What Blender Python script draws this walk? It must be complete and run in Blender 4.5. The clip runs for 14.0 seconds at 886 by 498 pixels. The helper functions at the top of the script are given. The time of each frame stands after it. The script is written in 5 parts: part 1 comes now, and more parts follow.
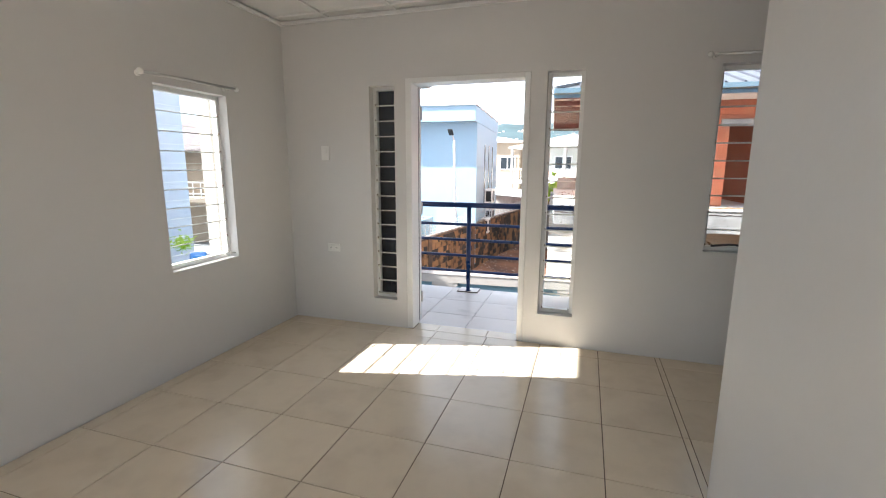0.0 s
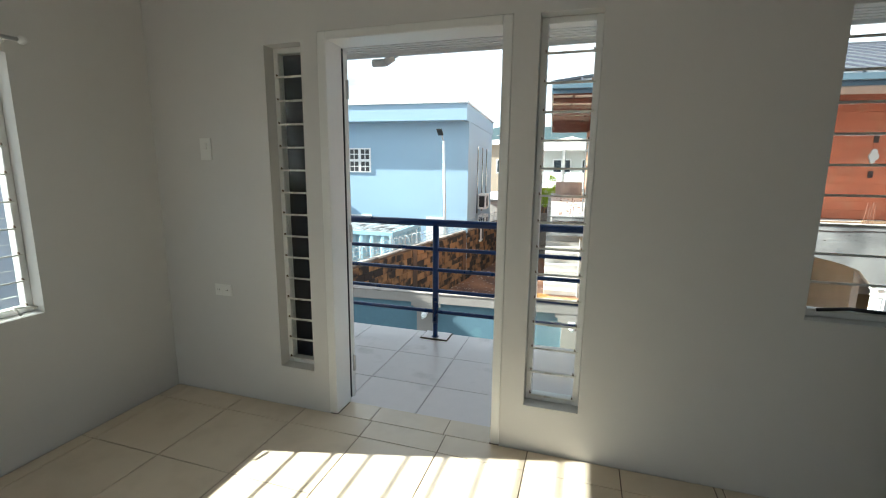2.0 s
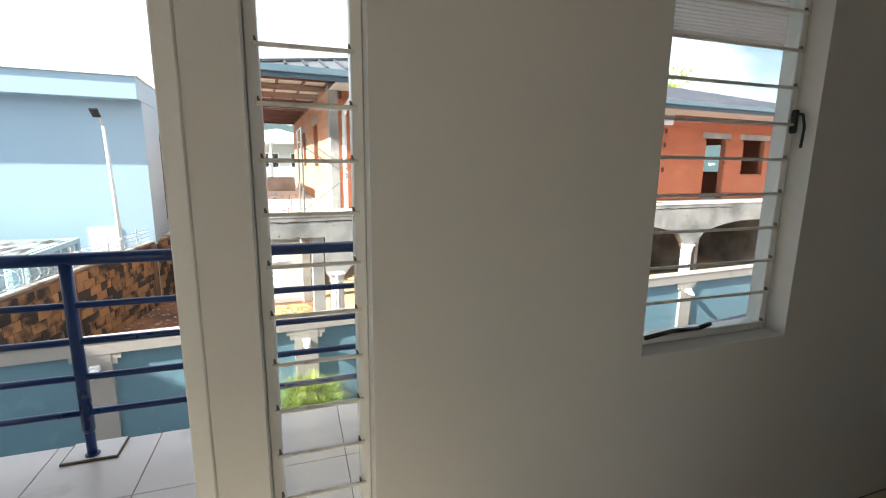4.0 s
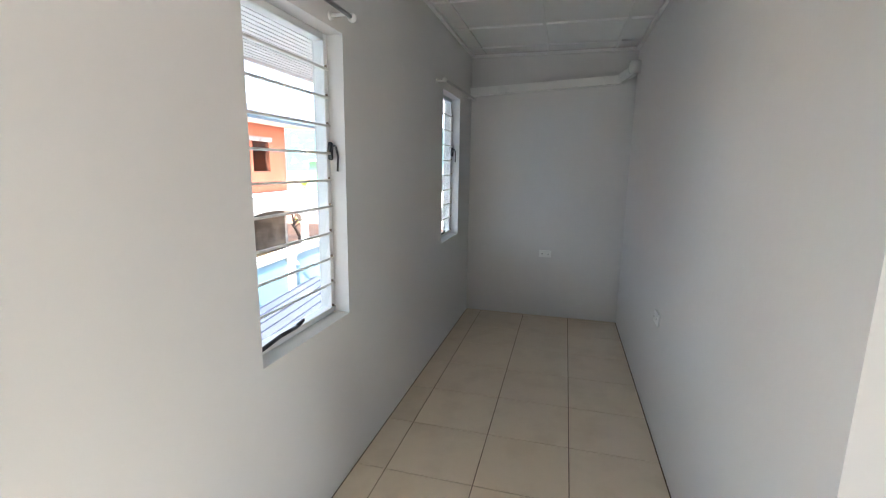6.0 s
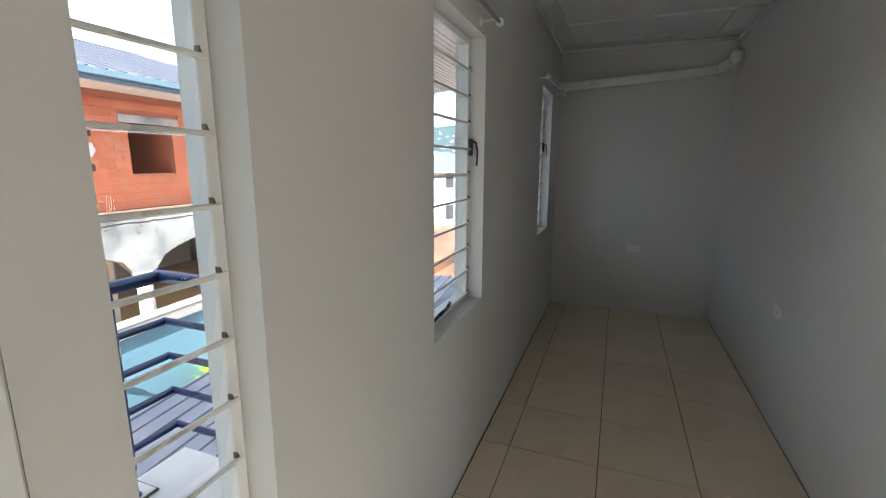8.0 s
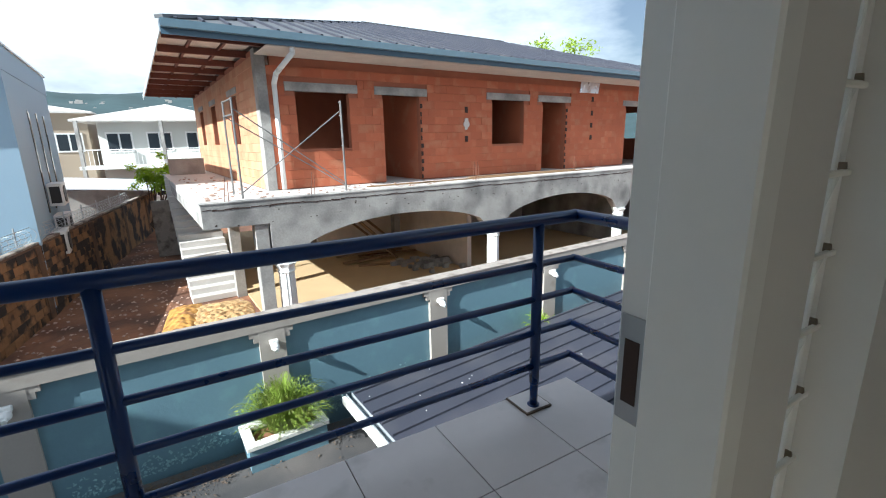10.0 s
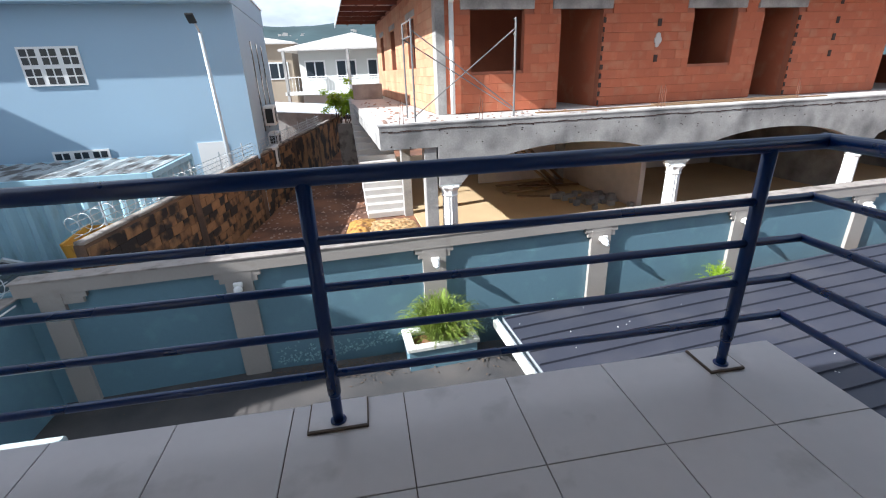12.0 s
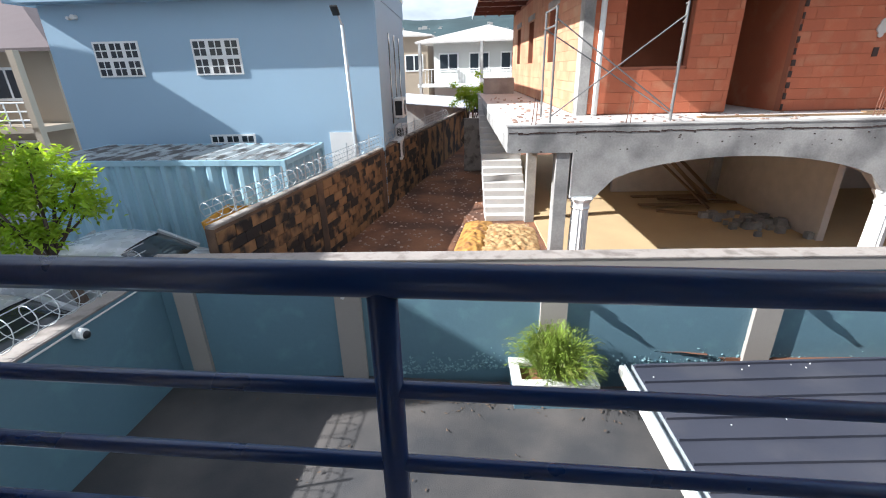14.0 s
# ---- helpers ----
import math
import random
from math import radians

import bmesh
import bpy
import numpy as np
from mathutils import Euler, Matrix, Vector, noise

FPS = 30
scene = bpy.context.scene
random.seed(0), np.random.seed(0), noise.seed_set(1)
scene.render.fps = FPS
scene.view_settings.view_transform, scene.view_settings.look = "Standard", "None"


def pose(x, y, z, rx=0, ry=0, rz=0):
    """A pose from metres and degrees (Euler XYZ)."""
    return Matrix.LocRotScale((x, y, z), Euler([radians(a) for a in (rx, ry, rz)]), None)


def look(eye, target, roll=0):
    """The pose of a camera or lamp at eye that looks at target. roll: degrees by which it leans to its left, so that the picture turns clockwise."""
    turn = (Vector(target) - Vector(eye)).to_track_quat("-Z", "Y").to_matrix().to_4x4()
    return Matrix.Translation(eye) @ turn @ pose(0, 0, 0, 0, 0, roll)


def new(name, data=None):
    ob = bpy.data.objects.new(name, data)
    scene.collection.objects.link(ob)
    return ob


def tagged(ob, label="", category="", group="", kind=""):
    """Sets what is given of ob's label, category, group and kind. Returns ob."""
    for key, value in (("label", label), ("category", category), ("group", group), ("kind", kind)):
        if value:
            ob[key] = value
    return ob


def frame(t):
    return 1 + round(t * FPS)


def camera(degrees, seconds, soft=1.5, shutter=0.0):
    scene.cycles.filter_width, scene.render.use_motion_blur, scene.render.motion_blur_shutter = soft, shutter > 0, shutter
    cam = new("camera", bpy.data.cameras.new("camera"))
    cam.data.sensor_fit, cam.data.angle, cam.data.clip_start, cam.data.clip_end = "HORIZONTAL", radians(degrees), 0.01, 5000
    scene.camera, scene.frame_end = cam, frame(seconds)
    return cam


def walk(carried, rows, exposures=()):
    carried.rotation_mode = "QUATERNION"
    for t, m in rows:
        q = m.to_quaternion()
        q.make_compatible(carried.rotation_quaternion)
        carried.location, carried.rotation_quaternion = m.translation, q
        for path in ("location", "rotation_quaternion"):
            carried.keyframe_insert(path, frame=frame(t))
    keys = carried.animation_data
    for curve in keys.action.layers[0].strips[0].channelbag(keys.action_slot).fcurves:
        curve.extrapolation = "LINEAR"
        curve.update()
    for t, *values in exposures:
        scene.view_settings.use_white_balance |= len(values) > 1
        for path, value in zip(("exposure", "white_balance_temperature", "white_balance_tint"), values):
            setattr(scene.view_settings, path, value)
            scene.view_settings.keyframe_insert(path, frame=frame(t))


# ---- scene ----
cam = camera(89.6, 14.0, soft=1.1)
PATH = [
    (0, (1.359, -3.51, 1.415), (0.765, -1.636, 1.05), 0.2),
    (0.5, (1.329, -3.172, 1.422), (0.749, -1.293, 1.057), 0.4),
    (1, (1.341, -2.811, 1.419), (0.758, -0.932, 1.059), 0.4),
    (1.5, (1.286, -2.459, 1.426), (0.704, -0.579, 1.067), 0.5),
    (2, (1.274, -2.125, 1.427), (0.687, -0.246, 1.073), 0.6),
    (2.2, (1.279, -1.978, 1.443), (0.681, -0.105, 1.08), 0.3),
    (4.3, (1.131, -1.004, 1.423), (2.063, 0.728, 1.057), 0.5),
    (4.5, (1.135, -0.978, 1.433), (2.269, 0.626, 1.058), 0.5),
    (5, (1.099, -0.979, 1.486), (2.648, 0.227, 1.105), 0.7),
    (5.5, (1.023, -0.983, 1.508), (2.819, -0.182, 1.142), 0.7),
    (6, (0.941, -0.968, 1.525), (2.84, -0.457, 1.163), 0.8),
    (6.5, (0.88, -0.94, 1.532), (2.808, -0.551, 1.166), 0.9),
    (7, (0.814, -0.854, 1.534), (2.75, -0.515, 1.169), 0.6),
    (7.5, (0.739, -0.754, 1.534), (2.668, -0.379, 1.162), 0.5),
    (8, (0.676, -0.614, 1.51), (2.508, 0.095, 1.133), 0.1),
    (8.5, (0.63, -0.424, 1.458), (2.223, 0.724, 1.075), -1.0),
    (9, (0.583, -0.253, 1.42), (1.948, 1.158, 1.036), -1.3),
    (9.2, (0.54, -0.22, 1.407), (1.831, 1.258, 1.018), -1.3),
    (11.3, (0.309, -0.243, 1.321), (0.827, 1.574, 0.665), -1.9),
    (11.5, (0.310, -0.205, 1.315), (0.787, 1.610, 0.622), -2.0),
    (12, (0.333, -0.108, 1.288), (0.63, 1.726, 0.547), -2.1),
    (12.5, (0.452, 0.092, 1.275), (0.502, 1.946, 0.526), -2.1),
    (13, (0.449, 0.293, 1.256), (0.327, 2.144, 0.508), -1.9),
    (13.5, (0.384, 0.532, 1.256), (0.201, 2.378, 0.508), -1.9),
    (14, (0.293, 0.726, 1.304), (0.095, 2.569, 0.552), -1.4),
]
EXPOSURES = [(0.0, 2.6, 5980, 10), (1.0, 2.52, 5980, 9), (1.5, 2.3, 5950, 6), (2.2, 1.85, 5900, -1), (4.5, 2.4, 6450, 8),
             (5.0, 2.85, 6500, 9), (5.6, 3.6, 5800, 9), (6.5, 4.1, 5650, 9), (7.5, 3.3, 5750, 9),
             (8.3, 2.42, 5850, 5), (9.0, 1.4, 5750, 1), (9.2, 1.3, 5700, 1), (11.5, 1.12, 5700, 9), (14.0, 1.15, 5800, 9)]
walk(cam, [(r[0], look(r[1], r[2], r[3])) for r in PATH], EXPOSURES)

# ---- world and sun ----
TO_SUN = Vector((-1.44, -0.385, 1.0)).normalized()
SUN_EL = math.asin(TO_SUN.z)
SUN_AZ = math.atan2(TO_SUN.x, TO_SUN.y)
world = bpy.data.worlds.new("world")
scene.world = world
world.use_nodes = True
wn = world.node_tree
wn.nodes.clear()
w_out = wn.nodes.new("ShaderNodeOutputWorld")
w_bg = wn.nodes.new("ShaderNodeBackground")
w_sky = wn.nodes.new("ShaderNodeTexSky")
w_sky.sky_type = "NISHITA"
w_sky.sun_disc = False
w_sky.sun_elevation = SUN_EL
w_sky.sun_rotation = SUN_AZ
w_sky.dust_density = 2.5
w_tc = wn.nodes.new("ShaderNodeTexCoord")
w_map = wn.nodes.new("ShaderNodeMapping")
w_map.inputs["Scale"].default_value = (1.3, 1.3, 3.6)
w_noise = wn.nodes.new("ShaderNodeTexNoise")
w_noise.inputs["Scale"].default_value = 1.3
w_noise.inputs["Detail"].default_value = 7
w_noise.inputs["Roughness"].default_value = 0.55
w_ramp = wn.nodes.new("ShaderNodeValToRGB")
w_ramp.color_ramp.elements[0].position = 0.42
w_ramp.color_ramp.elements[0].color = (0.12, 0.12, 0.12, 1)
w_ramp.color_ramp.elements[1].position = 0.60
w_ramp.color_ramp.elements[1].color = (0.9, 0.9, 0.9, 1)
w_mix = wn.nodes.new("ShaderNodeMix")
w_mix.data_type = "RGBA"
w_mix.inputs["B"].default_value = (13.5, 14.0, 14.6, 1)
wn.links.new(w_tc.outputs["Generated"], w_map.inputs["Vector"])
wn.links.new(w_map.outputs["Vector"], w_noise.inputs["Vector"])
wn.links.new(w_noise.outputs["Fac"], w_ramp.inputs["Fac"])
wn.links.new(w_ramp.outputs["Color"], w_mix.inputs["Factor"])
wn.links.new(w_sky.outputs["Color"], w_mix.inputs["A"])
wn.links.new(w_mix.outputs["Result"], w_bg.inputs["Color"])
w_bg.inputs["Strength"].default_value = 0.0435
wn.links.new(w_bg.outputs["Background"], w_out.inputs["Surface"])

sun = new("sun", bpy.data.lights.new("sun", "SUN"))
sun.data.energy = 5.0
sun.data.angle = radians(0.5)
sun.data.color = (1.0, 0.95, 0.87)
sun.matrix_basis = look(tuple(TO_SUN * 60), (0, 0, 0))
# Fill lamps in unseen openings behind the walk, added to brighten the room.
for lname, eye, to, sx, sy, power in (("back_fill_light", (0.4, -5.68, 1.5), (0.4, 0, 1.4), 1.3, 1.1, 1.5), ("side_fill_light", (-1.31, -4.95, 1.5), (3, -4.95, 1.4), 0.65, 1.1, 0.6)):
    lamp = new(lname, bpy.data.lights.new(lname, "AREA"))
    lamp.data.shape, lamp.data.size, lamp.data.size_y, lamp.data.energy = "RECTANGLE", sx, sy, power
    lamp.data.color = (0.95, 0.97, 1.0)
    lamp.matrix_basis = look(eye, to)


# ---- materials ----
def mat(name, color, rough=0.6, metal=0.0, var=0.08, scale=3.0, fine=40.0, bump=0.1, bump_scale=60.0,
        second=None, second_cut=0.6, second_soft=0.08, second_scale=2.0, random_tint=0.0, spec=0.5, stretch=(1, 1, 1), coat=0.0):
    m = bpy.data.materials.new(name)
    m.use_nodes = True
    nt = m.node_tree
    n = nt.nodes
    b = n["Principled BSDF"]
    b.inputs["Roughness"].default_value = rough
    b.inputs["Metallic"].default_value = metal
    b.inputs["Specular IOR Level"].default_value = spec
    b.inputs["Coat Weight"].default_value = coat
    tc = n.new("ShaderNodeTexCoord")
    mp = n.new("ShaderNodeMapping")
    mp.inputs["Scale"].default_value = stretch
    nt.links.new(tc.outputs["Object"], mp.inputs["Vector"])
    source = mp.outputs["Vector"]
    if random_tint:
        shift_info = n.new("ShaderNodeObjectInfo")
        shift = n.new("ShaderNodeMath")
        shift.operation = "MULTIPLY"
        shift.inputs[1].default_value = 43.0
        nt.links.new(shift_info.outputs["Random"], shift.inputs[0])
        moved = n.new("ShaderNodeVectorMath")
        moved.operation = "ADD"
        nt.links.new(mp.outputs["Vector"], moved.inputs[0])
        nt.links.new(shift.outputs[0], moved.inputs[1])
        source = moved.outputs["Vector"]

    def tex(s, detail=4.0):
        t = n.new("ShaderNodeTexNoise")
        t.inputs["Scale"].default_value = s
        t.inputs["Detail"].default_value = detail
        nt.links.new(source, t.inputs["Vector"])
        return t

    def math_node(op, a, c):
        q = n.new("ShaderNodeMath")
        q.operation = op
        for i, v in enumerate((a, c)):
            if isinstance(v, (int, float)):
                q.inputs[i].default_value = v
            else:
                nt.links.new(v, q.inputs[i])
        return q.outputs[0]

    big, small = tex(scale), tex(fine, 3.0)
    v = math_node("ADD", math_node("MULTIPLY", big.outputs["Fac"], 0.65), math_node("MULTIPLY", small.outputs["Fac"], 0.35))
    v = math_node("ADD", math_node("MULTIPLY", math_node("SUBTRACT", v, 0.5), 4 * var), 1.0)
    if random_tint:
        oi = n.new("ShaderNodeObjectInfo")
        r = math_node("MULTIPLY", math_node("SUBTRACT", oi.outputs["Random"], 0.5), 2 * random_tint)
        v = math_node("ADD", v, r)
    base = n.new("ShaderNodeMix")
    base.data_type = "RGBA"
    base.inputs["A"].default_value = (*color, 1)
    base.inputs["B"].default_value = (*(second or color), 1)
    base.inputs["Factor"].default_value = 0
    if second:
        st = tex(second_scale, 6.0)
        rr = n.new("ShaderNodeMapRange")
        rr.inputs["From Min"].default_value = second_cut - second_soft
        rr.inputs["From Max"].default_value = second_cut + second_soft
        nt.links.new(st.outputs["Fac"], rr.inputs["Value"])
        nt.links.new(rr.outputs["Result"], base.inputs["Factor"])
    sc = n.new("ShaderNodeVectorMath")
    sc.operation = "SCALE"
    nt.links.new(base.outputs["Result"], sc.inputs[0])
    nt.links.new(v, sc.inputs["Scale"])
    nt.links.new(sc.outputs["Vector"], b.inputs["Base Color"])
    rg = math_node("ADD", math_node("MULTIPLY", math_node("SUBTRACT", big.outputs["Fac"], 0.5), 0.25), rough)
    nt.links.new(rg, b.inputs["Roughness"])
    if bump:
        bt = tex(bump_scale, 5.0)
        bp = n.new("ShaderNodeBump")
        bp.inputs["Strength"].default_value = bump
        bp.inputs["Distance"].default_value = 0.01
        nt.links.new(bt.outputs["Fac"], bp.inputs["Height"])
        nt.links.new(bp.outputs["Normal"], b.inputs["Normal"])
    return m


def glass(name, tint=(0.97, 0.985, 0.98)):
    m = bpy.data.materials.new(name)
    m.use_nodes = True
    nt = m.node_tree
    nt.nodes.clear()
    out = nt.nodes.new("ShaderNodeOutputMaterial")
    tr = nt.nodes.new("ShaderNodeBsdfTransparent")
    tr.inputs["Color"].default_value = (*tint, 1)
    gl = nt.nodes.new("ShaderNodeBsdfGlossy")
    gl.inputs["Roughness"].default_value = 0.03
    lw_ = nt.nodes.new("ShaderNodeLayerWeight")
    lw_.inputs["Blend"].default_value = 0.5
    pw = nt.nodes.new("ShaderNodeMath")
    pw.operation = "POWER"
    pw.inputs[1].default_value = 5.0
    fr = nt.nodes.new("ShaderNodeMapRange")
    fr.inputs["To Min"].default_value = 0.03
    fr.inputs["To Max"].default_value = 0.7
    nt.links.new(lw_.outputs["Facing"], pw.inputs[0])
    nt.links.new(pw.outputs[0], fr.inputs["Value"])
    mx = nt.nodes.new("ShaderNodeMixShader")
    nt.links.new(fr.outputs["Result"], mx.inputs["Fac"])
    nt.links.new(tr.outputs["BSDF"], mx.inputs[1])
    nt.links.new(gl.outputs["BSDF"], mx.inputs[2])
    nt.links.new(mx.outputs["Shader"], out.inputs["Surface"])
    return m


WALL = mat("wall_paint", (0.66, 0.65, 0.63), 0.5, var=0.02, scale=0.8, fine=9, bump=0.12, bump_scale=25, spec=0.35)
CEIL = mat("ceiling_panel", (0.78, 0.78, 0.76), 0.8, var=0.02, bump=0.1, bump_scale=120)
WHITE = mat("white_paint", (0.78, 0.78, 0.76), 0.35, var=0.03, bump=0.04, bump_scale=20, spec=0.5)
PLASTIC = mat("white_plastic", (0.8, 0.8, 0.77), 0.3, var=0.01, bump=0)
TILE = mat("cream_tile", (0.69, 0.59, 0.45), 0.2, var=0.035, scale=2.2, fine=14, bump=0.02, bump_scale=8, random_tint=0.02, second=(0.62, 0.52, 0.39), second_cut=0.62, second_soft=0.14, second_scale=5)
GROUT = mat("dark_grout", (0.12, 0.085, 0.06), 0.85, var=0.15, bump=0.1)
BTILE = mat("balcony_tile", (0.60, 0.545, 0.52), 0.35, var=0.05, scale=3, fine=20, bump=0.03, bump_scale=12, random_tint=0.025, second=(0.44, 0.40, 0.37), second_cut=0.68, second_soft=0.08, second_scale=4)
NAVY = mat("navy_gloss", (0.002, 0.024, 0.112), 0.30, var=0.1, bump=0.08, bump_scale=30)
DOORPAINT = mat("dark_door_paint", (0.022, 0.026, 0.042), 0.4, var=0.1, bump=0.05)
BLACK = mat("black_plastic", (0.015, 0.015, 0.015), 0.4, var=0.1, bump=0)
CHROME = mat("dull_metal", (0.5, 0.5, 0.5), 0.35, metal=0.9, var=0.05, bump=0.02)
CLIP = mat("dull_clip", (0.16, 0.12, 0.08), 0.5, metal=0.5, var=0.1, bump=0.05)
GLASS = glass("louvre_glass")
DIRTY = mat("blade_bar", (0.72, 0.71, 0.66), 0.45, var=0.1, scale=8, bump=0.08, second=(0.4, 0.36, 0.28), second_cut=0.66, second_scale=14)
CONC = mat("raw_concrete", (0.36, 0.345, 0.325), 0.85, var=0.34, scale=2.2, fine=30, bump=0.35, bump_scale=34, second=(0.17, 0.165, 0.16), second_cut=0.57, second_soft=0.12, second_scale=1.3)
CONCTOP = mat("dusty_slab", (0.55, 0.52, 0.49), 0.9, var=0.12, scale=2.5, fine=25, bump=0.4, bump_scale=20)
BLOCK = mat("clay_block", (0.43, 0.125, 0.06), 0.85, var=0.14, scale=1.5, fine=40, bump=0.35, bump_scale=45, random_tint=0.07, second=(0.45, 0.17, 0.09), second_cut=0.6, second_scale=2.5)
# Paler copy of BLOCK: dust, plus the side's strong sunlight put into the colour.
BLOCKSIDE = mat("dusty_sunlit_clay_block", (0.50, 0.22, 0.12), 0.9, var=0.14, scale=1.5, fine=40, bump=0.35, bump_scale=45, random_tint=0.05, second=(0.56, 0.31, 0.18), second_cut=0.52, second_soft=0.12, second_scale=1.2)
FOIL = mat("silver_foil", (0.6, 0.6, 0.62), 0.3, metal=0.9, var=0.1, scale=6, bump=0.8, bump_scale=14)
STEEL = mat("scaffold_steel", (0.22, 0.215, 0.21), 0.5, metal=0.5, var=0.15, bump=0.05)
BLOCKBACK = mat("clay_mortar", (0.36, 0.13, 0.075), 0.9, var=0.15, bump=0.4)
OLD = mat("old_block", (0.27, 0.145, 0.065), 0.9, var=0.25, scale=3, fine=20, bump=0.5, bump_scale=30, random_tint=0.2, second=(0.03, 0.024, 0.022), second_cut=0.51, second_soft=0.05, second_scale=1.6)
RUBBLE = mat("dusty_rubble", (0.40, 0.27, 0.21), 0.9, var=0.3, scale=6, bump=0.4)
COPING = mat("weathered_coping", (0.34, 0.30, 0.26), 0.9, var=0.2, scale=3, bump=0.5, second=(0.12, 0.10, 0.09), second_cut=0.55, second_scale=3)
OLDM = mat("old_mortar", (0.17, 0.10, 0.06), 0.95, var=0.25, scale=2, bump=0.7, bump_scale=20, second=(0.07, 0.05, 0.04), second_cut=0.55, second_scale=1.2)
TEAL = mat("teal_paint", (0.135, 0.235, 0.29), 0.6, var=0.07, scale=1.2, fine=15, bump=0.2, bump_scale=22, second=(0.155, 0.28, 0.325), second_cut=0.64, second_scale=3)
TEALFLAKE = mat("teal_flakes", (0.26, 0.42, 0.46), 0.6, var=0.15, bump=0.2)
AWN = mat("pale_teal_sheet", (0.50, 0.58, 0.58), 0.5, var=0.06, bump=0.05)
POSTPAINT = mat("weathered_taupe", (0.33, 0.29, 0.26), 0.8, var=0.16, scale=3, bump=0.3, second=(0.20, 0.17, 0.15), second_cut=0.58, second_scale=4)
CREAM = mat("taupe_paint", (0.36, 0.325, 0.29), 0.65, var=0.07, scale=2, bump=0.2, bump_scale=25, second=(0.27, 0.23, 0.19), second_cut=0.68, second_scale=2.5)
ASPHALT = mat("asphalt", (0.043, 0.043, 0.046), 0.85, var=0.34, scale=0.8, fine=60, bump=0.4, bump_scale=90, second=(0.115, 0.101, 0.092), second_cut=0.53, second_soft=0.15, second_scale=0.7)
STREET = mat("street_concrete", (0.26, 0.26, 0.26), 0.9, var=0.15, scale=0.7, bump=0.3)
SOIL = mat("red_soil", (0.25, 0.11, 0.055), 0.95, var=0.3, scale=1.1, fine=14, bump=0.9, bump_scale=9, second=(0.115, 0.055, 0.035), second_cut=0.52, second_soft=0.12, second_scale=0.9)
SAND = mat("ochre_sand", (0.46, 0.30, 0.14), 0.95, var=0.22, scale=5, fine=30, bump=0.9, bump_scale=14, second=(0.30, 0.16, 0.06), second_cut=0.56, second_scale=5)
CLAY = mat("ochre_clay", (0.50, 0.26, 0.06), 0.95, var=0.3, scale=3, fine=20, bump=0.8, bump_scale=12, second=(0.26, 0.12, 0.04), second_cut=0.58, second_scale=4)
DUSTFLOOR = mat("dusty_floor", (0.50, 0.36, 0.20), 0.9, var=0.12, scale=1, bump=0.25)
ROOFM = mat("grey_roof_sheet", (0.135, 0.14, 0.15), 0.42, metal=0.25, var=0.08, scale=1, bump=0.05)
ROOFB = mat("dark_roof_sheet", (0.052, 0.055, 0.075), 0.45, metal=0.15, var=0.1, scale=1.3, bump=0.06, second=(0.075, 0.075, 0.09), second_cut=0.6, second_scale=1)
GALV = mat("gutter_galvanised", (0.50, 0.53, 0.55), 0.4, metal=0.4, var=0.1, scale=4, bump=0.05)
BLUEFASCIA = mat("blue_fascia", (0.075, 0.14, 0.20), 0.4, var=0.05, bump=0.03)
FARH = mat("far_house_paint", (0.42, 0.40, 0.38), 0.8, var=0.3, scale=0.05, bump=0)
RUSTWOOD = mat("red_rafter", (0.14, 0.04, 0.025), 0.7, var=0.2, bump=0.2)
UNDER = mat("roof_lining", (0.60, 0.52, 0.45), 0.8, var=0.15, bump=0.1)
BBLUE = mat("pale_blue_render", (0.32, 0.455, 0.575), 0.7, var=0.03, scale=0.5, bump=0.15, bump_scale=15)
BSIDE = mat("pale_blue_side", (0.45, 0.52, 0.60), 0.7, var=0.03, scale=0.5, bump=0.1)
LAV = mat("lavender_render", (0.50, 0.51, 0.56), 0.7, var=0.03, scale=0.5, bump=0.1)
BEIGE = mat("beige_render", (0.37, 0.30, 0.225), 0.7, var=0.05, scale=0.6, bump=0.1)
BROWNROOF = mat("brown_roof", (0.11, 0.08, 0.08), 0.6, var=0.06, scale=1, bump=0.1)
DARKGLASS = mat("dark_pane", (0.03, 0.035, 0.04), 0.1, var=0.1, bump=0, spec=0.8)
# Near-black for the shade in openings, cavities and pits; also the ragged joint.
DARK = mat("dark_shade_and_joint", (0.05, 0.03, 0.025), 0.9, var=0.2, bump=0.2)
CONTAINER = mat("container_blue", (0.32, 0.50, 0.60), 0.5, var=0.08, scale=2, bump=0.1, second=(0.20, 0.30, 0.36), second_cut=0.64, second_scale=3, stretch=(1, 1, 0.3))
CONTTOP = mat("container_top", (0.36, 0.40, 0.41), 0.7, var=0.2, scale=2, bump=0.3, second=(0.10, 0.095, 0.09), second_cut=0.51, second_soft=0.06, second_scale=3, stretch=(2.2, 0.6, 1))
YELLOW = mat("yellow_skip_paint", (0.50, 0.27, 0.03), 0.5, var=0.12, bump=0.2, second=(0.16, 0.06, 0.03), second_cut=0.62, second_scale=5)
RUST = mat("rusty_steel", (0.15, 0.06, 0.035), 0.85, var=0.25, bump=0.4)
SILVER = mat("silver_car_paint", (0.52, 0.54, 0.56), 0.28, metal=0.15, var=0.03, bump=0, coat=0.6)
TYRE = mat("tyre_rubber", (0.02, 0.02, 0.02), 0.8, var=0.1, bump=0.1)
LEAF = mat("leaf_green", (0.34, 0.52, 0.03), 0.5, var=0.3, scale=3, fine=20, bump=0, second=(0.34, 0.46, 0.05), second_cut=0.5, second_scale=2)
LEAF_NODES = LEAF.node_tree.nodes
